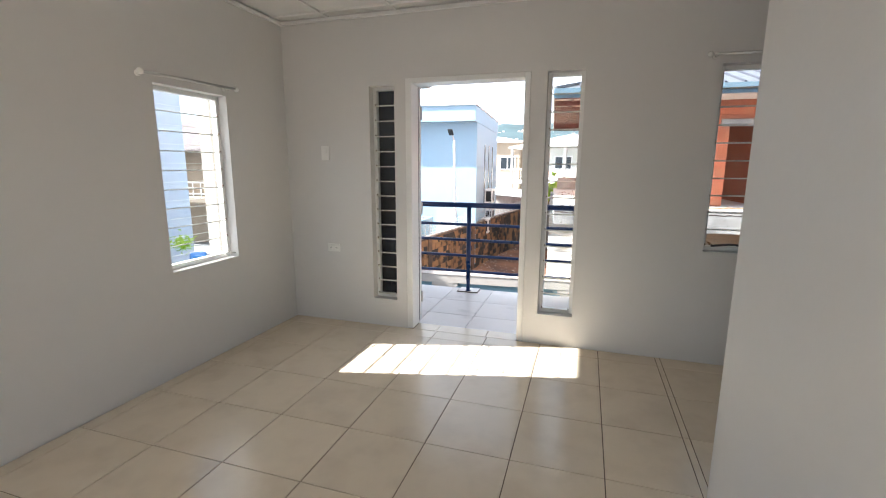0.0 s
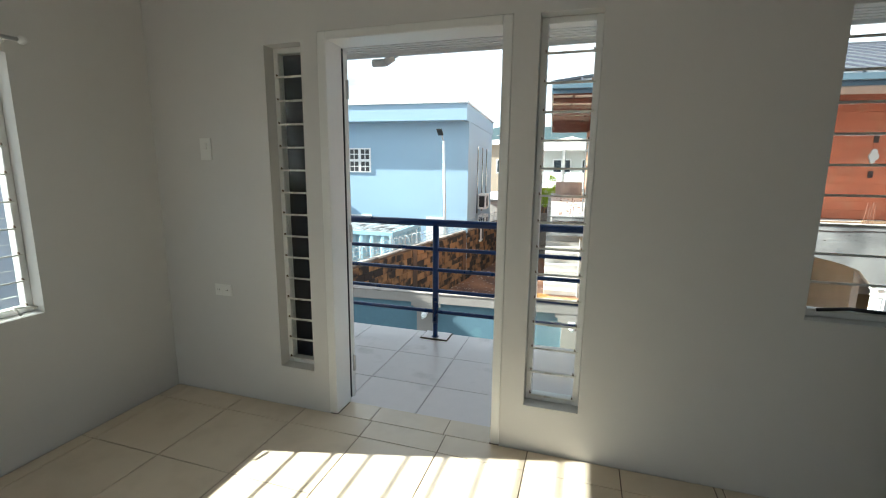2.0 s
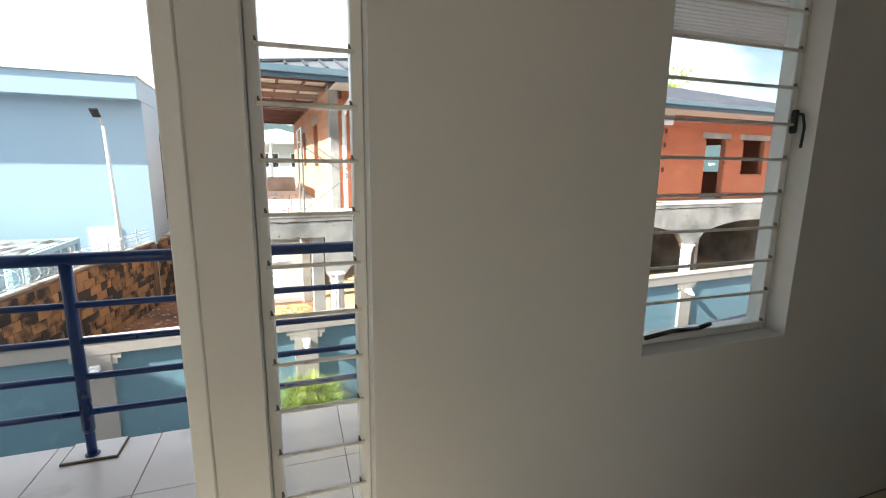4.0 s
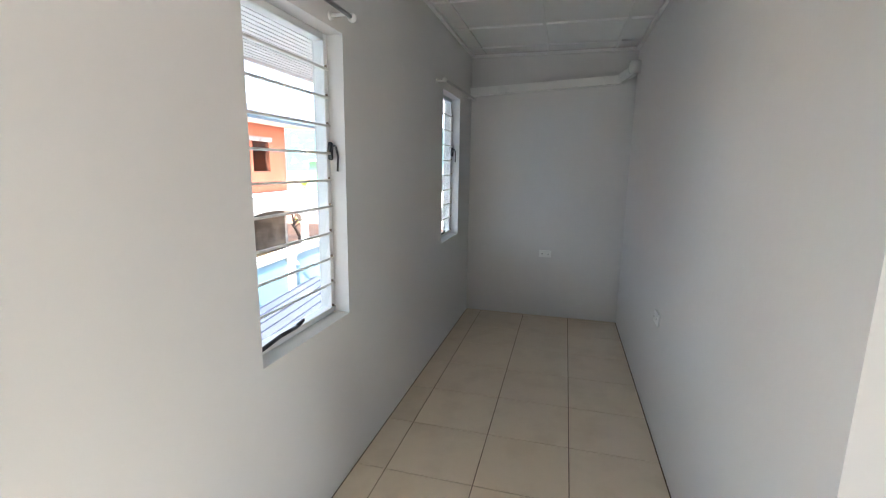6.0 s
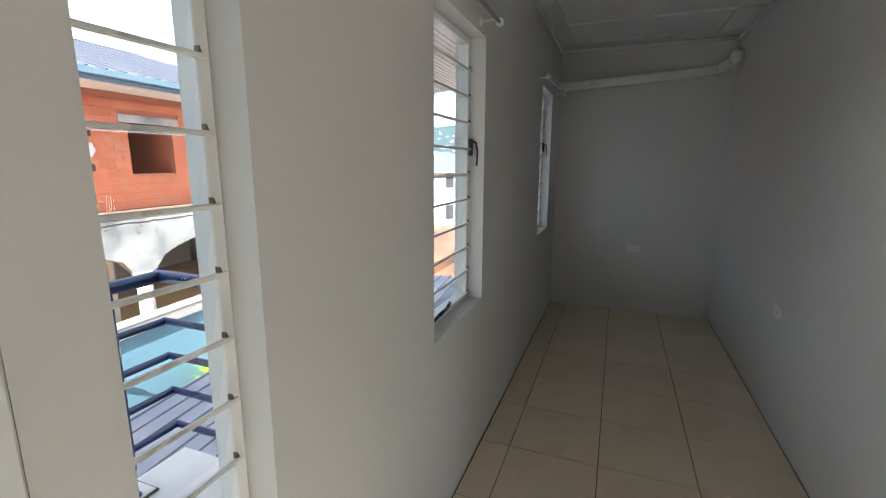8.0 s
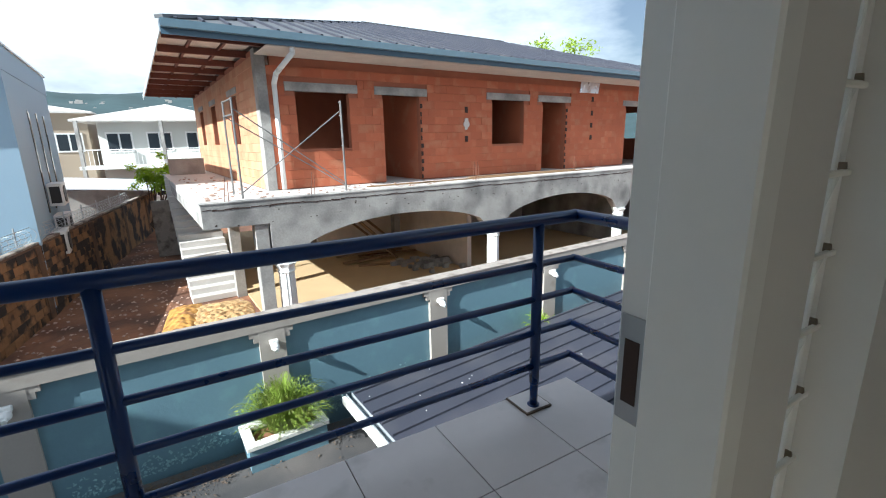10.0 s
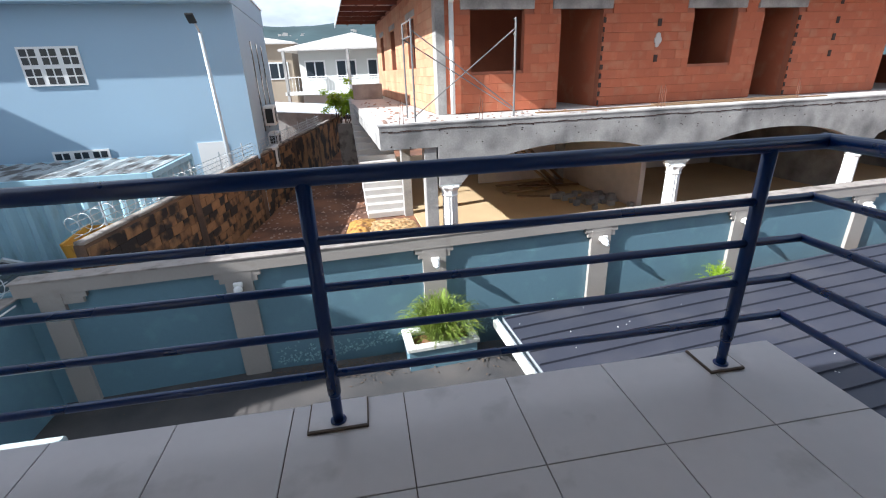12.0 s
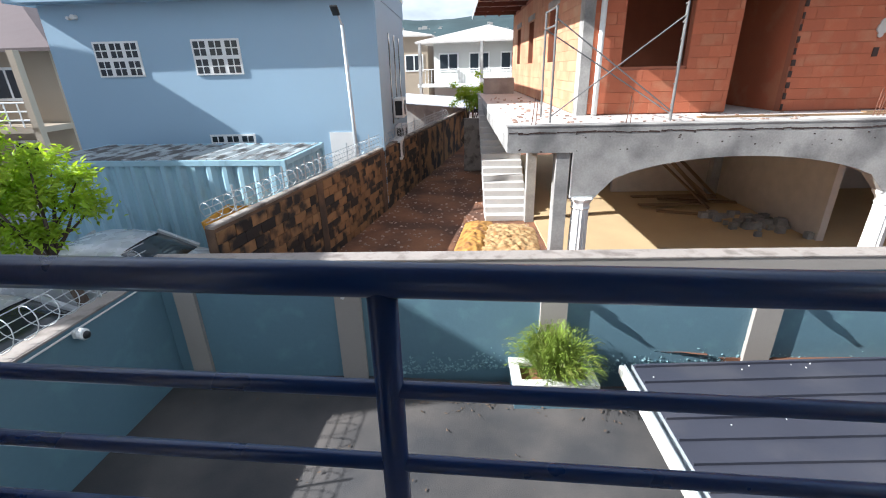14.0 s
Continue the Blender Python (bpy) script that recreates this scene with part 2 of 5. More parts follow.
leaf_through = LEAF_NODES.new("ShaderNodeBsdfTranslucent")
leaf_through.inputs["Color"].default_value = (0.46, 0.62, 0.03, 1)
leaf_mix = LEAF_NODES.new("ShaderNodeMixShader")
leaf_mix.inputs["Fac"].default_value = 0.45
LEAF.node_tree.links.new(LEAF_NODES["Principled BSDF"].outputs["BSDF"], leaf_mix.inputs[1])
LEAF.node_tree.links.new(leaf_through.outputs["BSDF"], leaf_mix.inputs[2])
LEAF.node_tree.links.new(leaf_mix.outputs["Shader"], LEAF_NODES["Material Output"].inputs["Surface"])
LEAF2 = mat("fern_green", (0.19, 0.27, 0.03), 0.6, var=0.3, scale=8, bump=0, second=(0.20, 0.20, 0.05), second_cut=0.6, second_scale=6)
BARK = mat("bark", (0.09, 0.065, 0.05), 0.9, var=0.25, bump=0.6, bump_scale=25)
DEADLEAF = mat("dead_leaf", (0.105, 0.075, 0.055), 0.9, var=0.4, scale=6, bump=0.2)
HILL = mat("wooded_hill", (0.026, 0.052, 0.058), 0.95, var=0.35, scale=0.012, fine=0.08, bump=0)
WOOD = mat("rough_plank", (0.24, 0.15, 0.08), 0.85, var=0.2, scale=4, bump=0.4)
GREENW = mat("bright_green_paint", (0.10, 0.40, 0.18), 0.6, var=0.04, bump=0.05)
TARP = mat("white_sheet_roof", (0.72, 0.73, 0.76), 0.6, var=0.05, bump=0.05)


rng0 = random.Random(11)


# ---- mesh tools ----
def box(bm, x0, y0, z0, x1, y1, z1, bev=0.0, segs=1):
    r = bmesh.ops.create_cube(bm, size=1.0)
    vs = r["verts"]
    for v in vs:
        v.co = Vector(((x0 + x1) / 2 + v.co.x * (x1 - x0), (y0 + y1) / 2 + v.co.y * (y1 - y0), (z0 + z1) / 2 + v.co.z * (z1 - z0)))
    if bev:
        es = list({e for v in vs for e in v.link_edges})
        bmesh.ops.bevel(bm, geom=es, offset=bev, segments=segs, affect="EDGES", profile=0.5)
    return bm


def rod(bm, p, q, r, seg=12, r2=None):
    p, q = Vector(p), Vector(q)
    d = q - p
    m = Matrix.Translation((p + q) / 2) @ d.to_track_quat("Z", "Y").to_matrix().to_4x4()
    bmesh.ops.create_cone(bm, cap_ends=True, segments=seg, radius1=r, radius2=r if r2 is None else r2, depth=d.length, matrix=m)
    return bm


def beam(bm, p, q, w, h):
    p, q = Vector(p), Vector(q)
    d = q - p
    side = d.cross(Vector((0, 0, 1)))
    side = side.normalized() if side.length > 1e-6 else Vector((1, 0, 0))
    up = side.cross(d).normalized()
    vs = []
    for base in (p, q):
        for a, c in ((-1, -1), (1, -1), (1, 1), (-1, 1)):
            vs.append(bm.verts.new(base + side * a * w / 2 + up * c * h / 2))
    for f in ((3, 2, 1, 0), (4, 5, 6, 7), (0, 1, 5, 4), (1, 2, 6, 5), (2, 3, 7, 6), (3, 0, 4, 7)):
        bm.faces.new([vs[i] for i in f])
    return bm


def prism(bm, pts, y0, y1):
    """Extrudes an outline of (x, z) points from y0 to y1."""
    a = [bm.verts.new((x, y0, z)) for x, z in pts]
    c = [bm.verts.new((x, y1, z)) for x, z in pts]
    bm.faces.new(a)
    bm.faces.new(c[::-1])
    k = len(pts)
    for i in range(k):
        bm.faces.new((a[i], c[i], c[(i + 1) % k], a[(i + 1) % k]))
    bmesh.ops.recalc_face_normals(bm, faces=bm.faces)
    return bm


def lathe(bm, profile, seg=20, centre=(0, 0), flute=0.0):
    rings = []
    for r, z in profile:
        ring = []
        for i in range(seg):
            a = 2 * math.pi * i / seg
            rr = r * (1 - flute * (i % 2))
            ring.append(bm.verts.new((centre[0] + rr * math.cos(a), centre[1] + rr * math.sin(a), z)))
        rings.append(ring)
    for a, c in zip(rings, rings[1:]):
        for i in range(seg):
            bm.faces.new((a[i], a[(i + 1) % seg], c[(i + 1) % seg], c[i]))
    bm.faces.new(rings[0][::-1])
    bm.faces.new(rings[-1])
    return bm


def thing(name, label="", category="", group="", kind="", m=None):
    ob = new(name)
    ob.empty_display_size = 0.2
    if m is not None:
        ob.matrix_basis = m
    return tagged(ob, label, category, group, kind)


def part(name, bm, material, parent=None, label="", smooth=False, kind=""):
    me = bpy.data.meshes.new(name)
    bm.to_mesh(me)
    bm.free()
    me.materials.append(material)
    if smooth:
        for p in me.polygons:
            p.use_smooth = True
    ob = new(name, me)
    ob.parent = parent
    return tagged(ob, label, kind=kind)


def solo(name, bm, material, label, category="", group="", kind="", m=None, smooth=False):
    ob = part(name, bm, material, None, label, smooth)
    if m is not None:
        ob.matrix_basis = m
    return tagged(ob, label, category, group, kind)


def again(name, me, parent, loc=(0, 0, 0), rot=None):
    ob = new(name, me)
    ob.parent = parent
    ob.matrix_basis = Matrix.Translation(loc) if rot is None else Matrix.Translation(loc) @ rot
    return ob


B = bmesh.new
SKEW = radians(4.0)


def plot(y0, x0=0.0, z0=0.0):
    """The neighbouring plots run four degrees off the house."""
    return Matrix.Translation((x0, y0, z0)) @ Matrix.Rotation(SKEW, 4, "Z")


def wall_panel(bm, a0, a1, z0, z1, t0, t1, holes, axis="x"):
    """A wall from a0 to a1 with thickness t0..t1 and rectangular holes (a, b, low, high)."""
    cuts = sorted({a0, a1, *[h[0] for h in holes], *[h[1] for h in holes]})
    for p, q in zip(cuts, cuts[1:]):
        z = z0
        for h in sorted([h for h in holes if h[0] <= p and h[1] >= q], key=lambda h: h[2]):
            if h[2] > z:
                (box(bm, p, t0, z, q, t1, h[2]) if axis == "x" else box(bm, t0, p, z, t1, q, h[2]))
            z = h[3]
        if z < z1:
            (box(bm, p, t0, z, q, t1, z1) if axis == "x" else box(bm, t0, p, z, t1, q, z1))
    bmesh.ops.remove_doubles(bm, verts=bm.verts, dist=0.0001)
    return bm


# ---- the room ----
H = 2.62
T = 0.15
SLL, DOOR, SLR = (-0.405, -0.178, 0.245, 2.066), (-0.079, 0.928, -0.3, 2.108), (1.046, 1.312, 0.247, 2.102)
W1, W2 = (2.172, 2.815, 0.828, 2.084), (4.48, 5.07, 0.90, 2.13)
WL = (-1.295, -0.695, 0.71, 1.92)
ROOM_BACK = -5.6

solo("wall_front", wall_panel(B(), -1.38, 5.72, -0.3, H + 0.35, 0, T, [SLL, DOOR, SLR, W1, W2]), WALL,
     "smooth off-white painted wall with a doorway and slim windows", kind="structure")
# The second opening is unseen, added to let extra light into the room.
solo("wall_left", wall_panel(B(), ROOM_BACK - T, -0.0, -0.3, H + 0.35, -1.38, -1.23, [WL, (-5.3, -4.6, 0.9, 2.1)], "y"), WALL,
     "smooth off-white painted wall with one louvred window", kind="structure")
solo("wall_end", box(B(), 5.57, -1.70, -0.3, 5.72, 0.0, H + 0.35), WALL, "plain grey-white wall closing the narrow room", kind="structure")
solo("wall_partition", box(B(), 1.935, -1.695, -0.3, 5.57, -1.545, H + 0.35), WALL, "smooth painted partition wall along the narrow room", kind="structure")
solo("wall_partition_return", box(B(), 1.935, ROOM_BACK, -0.3, 2.085, -1.695, H + 0.35), WALL, "smooth painted partition wall beside the walk", kind="structure")
# Its opening is unseen and added for the back fill lamp.
solo("wall_back", wall_panel(B(), -1.23, 2.11, -0.3, H + 0.35, ROOM_BACK - T, ROOM_BACK, [(-0.3, 1.1, 0.9, 2.1)]), WALL, "plain painted wall behind the walk", kind="structure")


def ceiling():
    bm = B()
    box(bm, -1.23, ROOM_BACK, H + 0.012, 5.57, 0, H + 0.06)
    zt = H - 0.004
    xs = [-0.76 + 0.61 * i for i in range(-1, 11)]
    ys = [-0.13 - 0.61 * i for i in range(9)]
    for x in xs:
        if -1.2 < x < 5.55:
            y_end = ROOM_BACK if x < 1.935 else -1.545
            box(bm, x - 0.012, y_end, zt, x + 0.012, 0, H + 0.014)
    for y in ys:
        x_end = 5.57 if y > -1.545 else 1.935
        box(bm, -1.23, y - 0.012, zt - 0.001, x_end, y + 0.012, H + 0.014)
    return bm


solo("ceiling", ceiling(), CEIL, "white suspended ceiling of square panels in slim rails", "ceiling", kind="structure")
bm = B()
box(bm, -1.23, -0.028, H - 0.028, 5.57, -0.001, H - 0.0045)
box(bm, -1.229, ROOM_BACK, H - 0.028, -1.205, -0.03, H - 0.0045)
box(bm, 5.545, -1.545, H - 0.028, 5.569, -0.03, H - 0.0045)
box(bm, 1.945, -1.5445, H - 0.028, 5.54, -1.52, H - 0.0045)
solo("ceiling_trim", bm, WHITE, "slim white angle trim under the ceiling", kind="structure")

bm = B()
box(bm, -1.38, ROOM_BACK, -0.25, 5.72, 0.15, -0.006)
floor = solo("floor", bm, GROUT, "floor of square cream ceramic tiles with thin dark joints", "floor", kind="structure")
bm = B()
box(bm, -2.02, 0.15, -0.17, 2.22, 1.50, -0.027)
balcony = solo("balcony_floor", bm, GROUT, "balcony floor of pale grey ceramic tiles", "balcony floor", kind="structure")

# ---- doorway ----
frame_t = thing("door_1", "white-painted door frame with a dark leaf standing open outside", "door", kind="structure")
bm = B()
box(bm, -0.078, -0.004, 0.0, -0.027, T + 0.006, 2.107, 0.004)
box(bm, 0.882, -0.004, 0.0, 0.927, 0.106, 2.107, 0.004)
box(bm, 0.899, 0.1062, 0.0, 0.927, T + 0.006, 2.107, 0.003)
box(bm, -0.027, -0.004, 2.066, 0.882, T + 0.006, 2.107, 0.004)
part("door_frame", bm, WHITE, frame_t, "white-painted timber frame")
bm = B()
box(bm, 0.8955, 0.110, 0.97, 0.8988, 0.150, 1.13, 0.001)
part("strike_plate", bm, CHROME, frame_t, "worn metal strike plate")
# Raised patch on the plate; the recess's shade is in its colour.
bm = B()
box(bm, 0.8945, 0.118, 1.00, 0.8954, 0.141, 1.095)
part("latch_hole", bm, DARK, frame_t, "latch recess with its shade painted near-black")
leaf = part("door_leaf", box(B(), -0.90, 0.0, 0.01, 0.0, 0.04, 2.07, 0.004), DOORPAINT, frame_t, "dark painted door leaf folded back")
leaf.matrix_basis = Matrix.Translation((-0.035, T + 0.03, 0)) @ Matrix.Rotation(radians(-6), 4, "Z")
edge = part("leaf_edge", box(B(), 0.0005, 0.002, 0.01, 0.004, 0.038, 2.07, 0.001), WHITE, frame_t, "unpainted pale leaf edge")
edge.matrix_basis = leaf.matrix_basis.copy()
for z in (0.25, 1.05, 1.85):
    part("hinge", rod(B(), (-0.006, T + 0.022, z - 0.05), (-0.006, T + 0.022, z + 0.05), 0.009), CHROME, frame_t)

# ---- louvred windows ----
def louvre_window(name, hole, pitch, label, handle=True, m=None, bar_h=0.005):
    a, b, z0, z1 = hole
    w = b - a
    win = thing(name, label, "window", "louvred windows", "structure", m if m is not None else Matrix.Translation((a, 0, 0)))
    bm = B()
    e = 0.03
    yf0, yf1 = 0.075, 0.125
    box(bm, 0.0005, yf0, z0 + 0.0005, e, yf1, z1 - 0.0005, 0.003)
    box(bm, w - e, yf0, z0 + 0.0005, w - 0.0005, yf1, z1 - 0.0005, 0.003)
    box(bm, e, yf0, z0 + 0.0005, w - e, yf1, z0 + e, 0.003)
    box(bm, e, yf0, z1 - e, w - e, yf1, z1 - 0.0005, 0.003)
    part("window_frame", bm, WHITE, win, "white window frame")
    n = int(round((z1 - z0 - 0.06) / pitch))
    pitch = (z1 - z0 - 0.06) / n
    blade = bar = clip = None
    for i in range(n):
        z = z0 + 0.03 + pitch * (i + 0.5)
        if blade is None:
            tilt = Matrix.Rotation(radians(14), 3, "X")
            bm = B()
            box(bm, e + 0.004, -0.003, -pitch / 2 - 0.004, w - e - 0.004, 0.003, pitch / 2 + 0.004)
            bmesh.ops.rotate(bm, verts=bm.verts, matrix=tilt)
            blade = part("glass_blade", bm, GLASS, win, "clear glass louvre blade")
            blade.visible_shadow = False
            blade.location = (0, 0.085, z)
            bm = B()
            box(bm, e - 0.012, -bar_h, -bar_h, w - e + 0.012, bar_h, bar_h, bar_h * 0.4)
            bar = part("bar", bm, DIRTY, win, "off-white blade edge bar")
            bar.location = (0, 0.064, z - pitch / 2 + 0.002)
            bm = B()
            prism(bm, [(0, 0.002), (0.007, 0.002), (0.008, 0.010), (0.003, 0.022), (0, 0.022)], 0.010, 0.020)
            clip = part("blade_clip", bm, CLIP, win, "small grey metal clip")
            clip.location = (w - e - 0.006, 0.052, z - pitch / 2 - 0.004)
        else:
            g = again("glass_blade", blade.data, win, (0, 0.085, z))
            g.visible_shadow = False
            again("bar", bar.data, win, (0, 0.064, z - pitch / 2 + 0.002))
            again("blade_clip", clip.data, win, (w - e - 0.006, 0.052, z - pitch / 2 - 0.004))
        again("blade_clip", clip.data, win, (e - 0.008, 0.052, z - pitch / 2 - 0.004))
    if bar_h < 0.004:
        bm = B()
        rod(bm, (w - 0.10, 0.05, z0 + 0.045), (w - 0.02, 0.01, z0 + 0.03), 0.006, 8)
        rod(bm, (w - 0.10, 0.05, z0 + 0.045), (w - 0.085, 0.02, z0 + 0.005), 0.005, 8)
        part("fastener", bm, DIRTY, win, "pale casement fastener", True)
        outer = None
        for i in range(n):
            if outer is None:
                outer = part("outer_edge", box(B(), e + 0.005, -0.0015, -0.0016, w - e - 0.005, 0.0015, 0.0016), DIRTY, win, "bright outer blade edge")
                outer.location = (0, 0.122, z0 + 0.03 + pitch * i + 0.05)
            else:
                again("outer_edge", outer.data, win, (0, 0.122, z0 + 0.03 + pitch * i + 0.05))
    if handle:
        bm = B()
        box(bm, w - 0.024, 0.055, z0 + 0.72, w - 0.008, 0.075, z0 + 0.80, 0.004)
        pts = [(w - 0.016, 0.055, z0 + 0.785), (w - 0.018, 0.038, z0 + 0.782), (w - 0.014, 0.030, z0 + 0.74), (w - 0.013, 0.034, z0 + 0.67)]
        for p, q in zip(pts, pts[1:]):
            rod(bm, p, q, 0.0045, 8)
        part("handle", bm, BLACK, win, "black lever handle", True)
    return win


louvre_window("window_1", SLL, 0.13, "slim tall louvred window with clear glass blades beside the doorway", False)
louvre_window("window_2", SLR, 0.13, "slim tall louvred window beside the doorway, blades dusty at the clips", False)
louvre_window("window_3", W1, 0.125, "white louvred window with a black handle, looking on the building site")
louvre_window("window_4", W2, 0.125, "white louvred window near the end of the narrow room")
louvre_window("window_5", (WL[0], WL[1], WL[2], WL[3]), 0.122, "white louvred window with bright sunlight coming through", False,
              Matrix.Translation((-1.23, WL[0], 0)) @ Matrix.Rotation(radians(90), 4, "Z"), 0.0036)
for w, nm in ((W1, "a"), (W2, "b")):
    bm = B()
    pts = [(w[0] + 0.06, 0.055, w[2] + 0.035), (w[0] + 0.17, 0.05, w[2] + 0.05), (w[0] + 0.30, 0.062, w[2] + 0.042), (w[0] + 0.36, 0.07, w[2] + 0.05)]
    for p, q in zip(pts, pts[1:]):
        rod(bm, p, q, 0.008, 8)
    solo("window_stay", bm, BLACK, "black casement stay lying on the window frame", "window stay", "window stays", smooth=True)


def curtain_rod(p, q, label, wall):
    rd = thing("curtain_rod", label, "curtain rod", "curtain rods")
    p, q = Vector(p), Vector(q)
    d = (q - p).normalized()
    part("rod", rod(B(), p, q, 0.009, 10), CHROME, rd, "thin metal rod", True)
    for e, s in ((p, -1), (q, 1)):
        bm = B()
        bmesh.ops.create_uvsphere(bm, u_segments=12, v_segments=8, radius=0.019, matrix=Matrix.Translation(e + d * s * 0.014))
        part("finial", bm, PLASTIC, rd, "white round end knob", True)
        bm = B()
        c = e - d * s * 0.03
        rod(bm, c, c + Vector(wall) * 0.075, 0.007, 8)
        rod(bm, c + Vector(wall) * 0.068, c + Vector(wall) * 0.078, 0.018, 12)
        part("bracket", bm, PLASTIC, rd, "white bracket", True)


curtain_rod((2.09, -0.078, 2.13), (2.74, -0.078, 2.125), "thin metal curtain rod with white knobs over a window", (0, 1, 0))
curtain_rod((4.25, -0.078, 2.15), (5.30, -0.078, 2.17), "thin metal curtain rod with white knobs by the corner", (0, 1, 0))
curtain_rod((-1.152, -1.42, 1.955), (-1.152, -0.685, 1.97), "thin metal curtain rod with small knobs over the sunny window", (-1, 0, 0))


def plate(name, label, cat, w, h, m, kindof):
    p = thing(name, label, cat, m=m)
    part("cover_plate", box(B(), -w / 2, -0.010, -h / 2, w / 2, -0.0003, h / 2, 0.003, 2), PLASTIC, p)
    if kindof == "switch":
        part("rocker", box(B(), -0.014, -0.016, -0.004, 0.014, -0.009, 0.038, 0.002), PLASTIC, p, "white rocker")
    else:
        for s in (-1, 1):
            part("socket_face", box(B(), s * w * 0.25 - 0.016, -0.013, -0.018, s * w * 0.25 + 0.016, -0.009, 0.018, 0.003), PLASTIC, p, "white outlet face")
            bm = B()
            for k in (-0.006, 0.006):
                box(bm, s * w * 0.25 + k - 0.0015, -0.0135, -0.004, s * w * 0.25 + k + 0.0015, -0.0128, 0.006)
            part("slot", bm, BLACK, p)


plate("light_switch", "white rocker light switch on the painted wall", "light switch", 0.078, 0.125, Matrix.Translation((-0.838, 0, 1.525)), "switch")
plate("wall_socket", "white double wall socket low on the painted wall", "wall socket", 0.12, 0.072, Matrix.Translation((-0.79, 0, 0.685)), "socket")
plate("wall_socket", "white double wall socket on the end wall", "wall socket", 0.12, 0.072, Matrix.Translation((5.57, -0.81, 0.66)) @ Matrix.Rotation(radians(-90), 4, "Z"), "socket")
plate("wall_socket", "white double wall socket on the partition", "wall socket", 0.12, 0.072, Matrix.Translation((3.72, -1.545, 0.66)) @ Matrix.Rotation(radians(180), 4, "Z"), "socket")

trunk = thing("pipe_trunking", "white plastic pipe trunking running slightly upwards along the end wall", "pipe trunking")
bm = B()
beam(bm, (5.535, -0.002, 2.262), (5.535, -1.40, 2.335), 0.065, 0.075)
part("channel", bm, PLASTIC, trunk, "white trunking channel")
bm = B()
beam(bm, (5.535, -1.40, 2.335), (5.48, -1.50, 2.40), 0.07, 0.08)
part("elbow", bm, PLASTIC, trunk, "white trunking elbow")
part("wall_cap", rod(B(), (5.42, -1.46, 2.42), (5.42, -1.5445, 2.42), 0.055, 16), PLASTIC, trunk, "round white wall cap", True)

# ---- balcony rail ----
rail = thing("balcony_railing", "navy blue painted metal balcony railing with four slim rails", "railing", kind="structure")
RY, RXR, RXL = 1.37, 2.10, -1.90
heights = ((0.985, 0.030), (0.764, 0.0165), (0.586, 0.0165), (0.404, 0.0165), (0.22, 0.0165))
for z, r in heights:
    bm = B()
    rod(bm, (RXL, RY, z), (RXR, RY, z), r, 16)
    part("top_rail" if r > 0.02 else "rail", bm, NAVY, rail, smooth=True)
    for x in (RXL, RXR):
        bm = B()
        rod(bm, (x, RY + r * 0.8, z), (x, T, z), r, 16)
        part("top_rail" if r > 0.02 else "rail", bm, NAVY, rail, smooth=True)
for x in (0.12, 1.85, -1.61):
    bm = B()
    rod(bm, (x, RY, -0.02), (x, RY, 0.16), 0.021, 16)
    rod(bm, (x, RY, 0.13), (x, RY, 0.97), 0.0262, 16)
    rod(bm, (x, RY, 0.115), (x, RY, 0.131), 0.0215, 16, 0.0262)
    part("post", bm, NAVY, rail, "round navy post", True)
    bm = B()
    rod(bm, (x, RY, -0.008), (x, RY, -0.003), 0.032, 16)
    part("collar", bm, NAVY, rail, "dark ring round the post foot", True)
for x, hw in ((0.12, 0.114), (1.85, 0.078), (-1.61, 0.114)):
    pp = thing("post_plinth", "square tile plinth with dark mortar edges under a railing post", "plinth", "post plinths", "structure")
    part("mortar_edge", box(B(), x - hw - 0.006, RY - 0.049, -0.020, x + hw + 0.006, 1.496, -0.0095), GROUT, pp, "dark mortar edge")
    part("tile", box(B(), x - hw, RY - 0.040, -0.0094, x + hw, 1.492, -0.0075, 0.0008), BTILE, pp)

# ---- own roof over the balcony ----
roof = thing("roof_1", "white corrugated eave over the balcony", "roof", kind="structure")
bm = B()
box(bm, -1.85, -6.0, 2.98, 6.4, T, 3.05)
part("roof_sheet", bm, ROOFM, roof)
# Eave runs past the roof's left end to keep sun off the balcony.
bm = B()
n = 60
ys = [T + (1.72 - T) * i / n for i in range(n + 1)]
for i in range(n):
    z_a = 2.52 - 0.10 * i / n + (0.006 if i % 2 else 0)
    z_b = 2.52 - 0.10 * (i + 1) / n + (0.006 if i % 2 else 0)
    vs = [bm.verts.new(p) for p in ((-2.3, ys[i], z_a), (6.4, ys[i], z_a), (6.4, ys[i + 1], z_b), (-2.3, ys[i + 1], z_b))]
    vt = [bm.verts.new(v.co + Vector((0, 0, 0.03))) for v in vs]
    bm.faces.new(vs[::-1]); bm.faces.new(vt)
    for j in range(4):
        bm.faces.new((vs[j], vs[(j + 1) % 4], vt[(j + 1) % 4], vt[j]))
part("soffit", bm, WHITE, roof, "white corrugated soffit")
bm = B()
box(bm, -2.32, 1.722, 2.40, 6.42, 1.75, 2.58)
part("fascia", bm, WHITE, roof, "white fascia board")
bm = B()
box(bm, -2.30, T, 2.56, 6.4, 1.72, 2.60)
part("eave_sheet", bm, ROOFM, roof)
pipe = thing("downpipe", "white rain pipe elbow under the eave", "rain pipe")
bm = B()
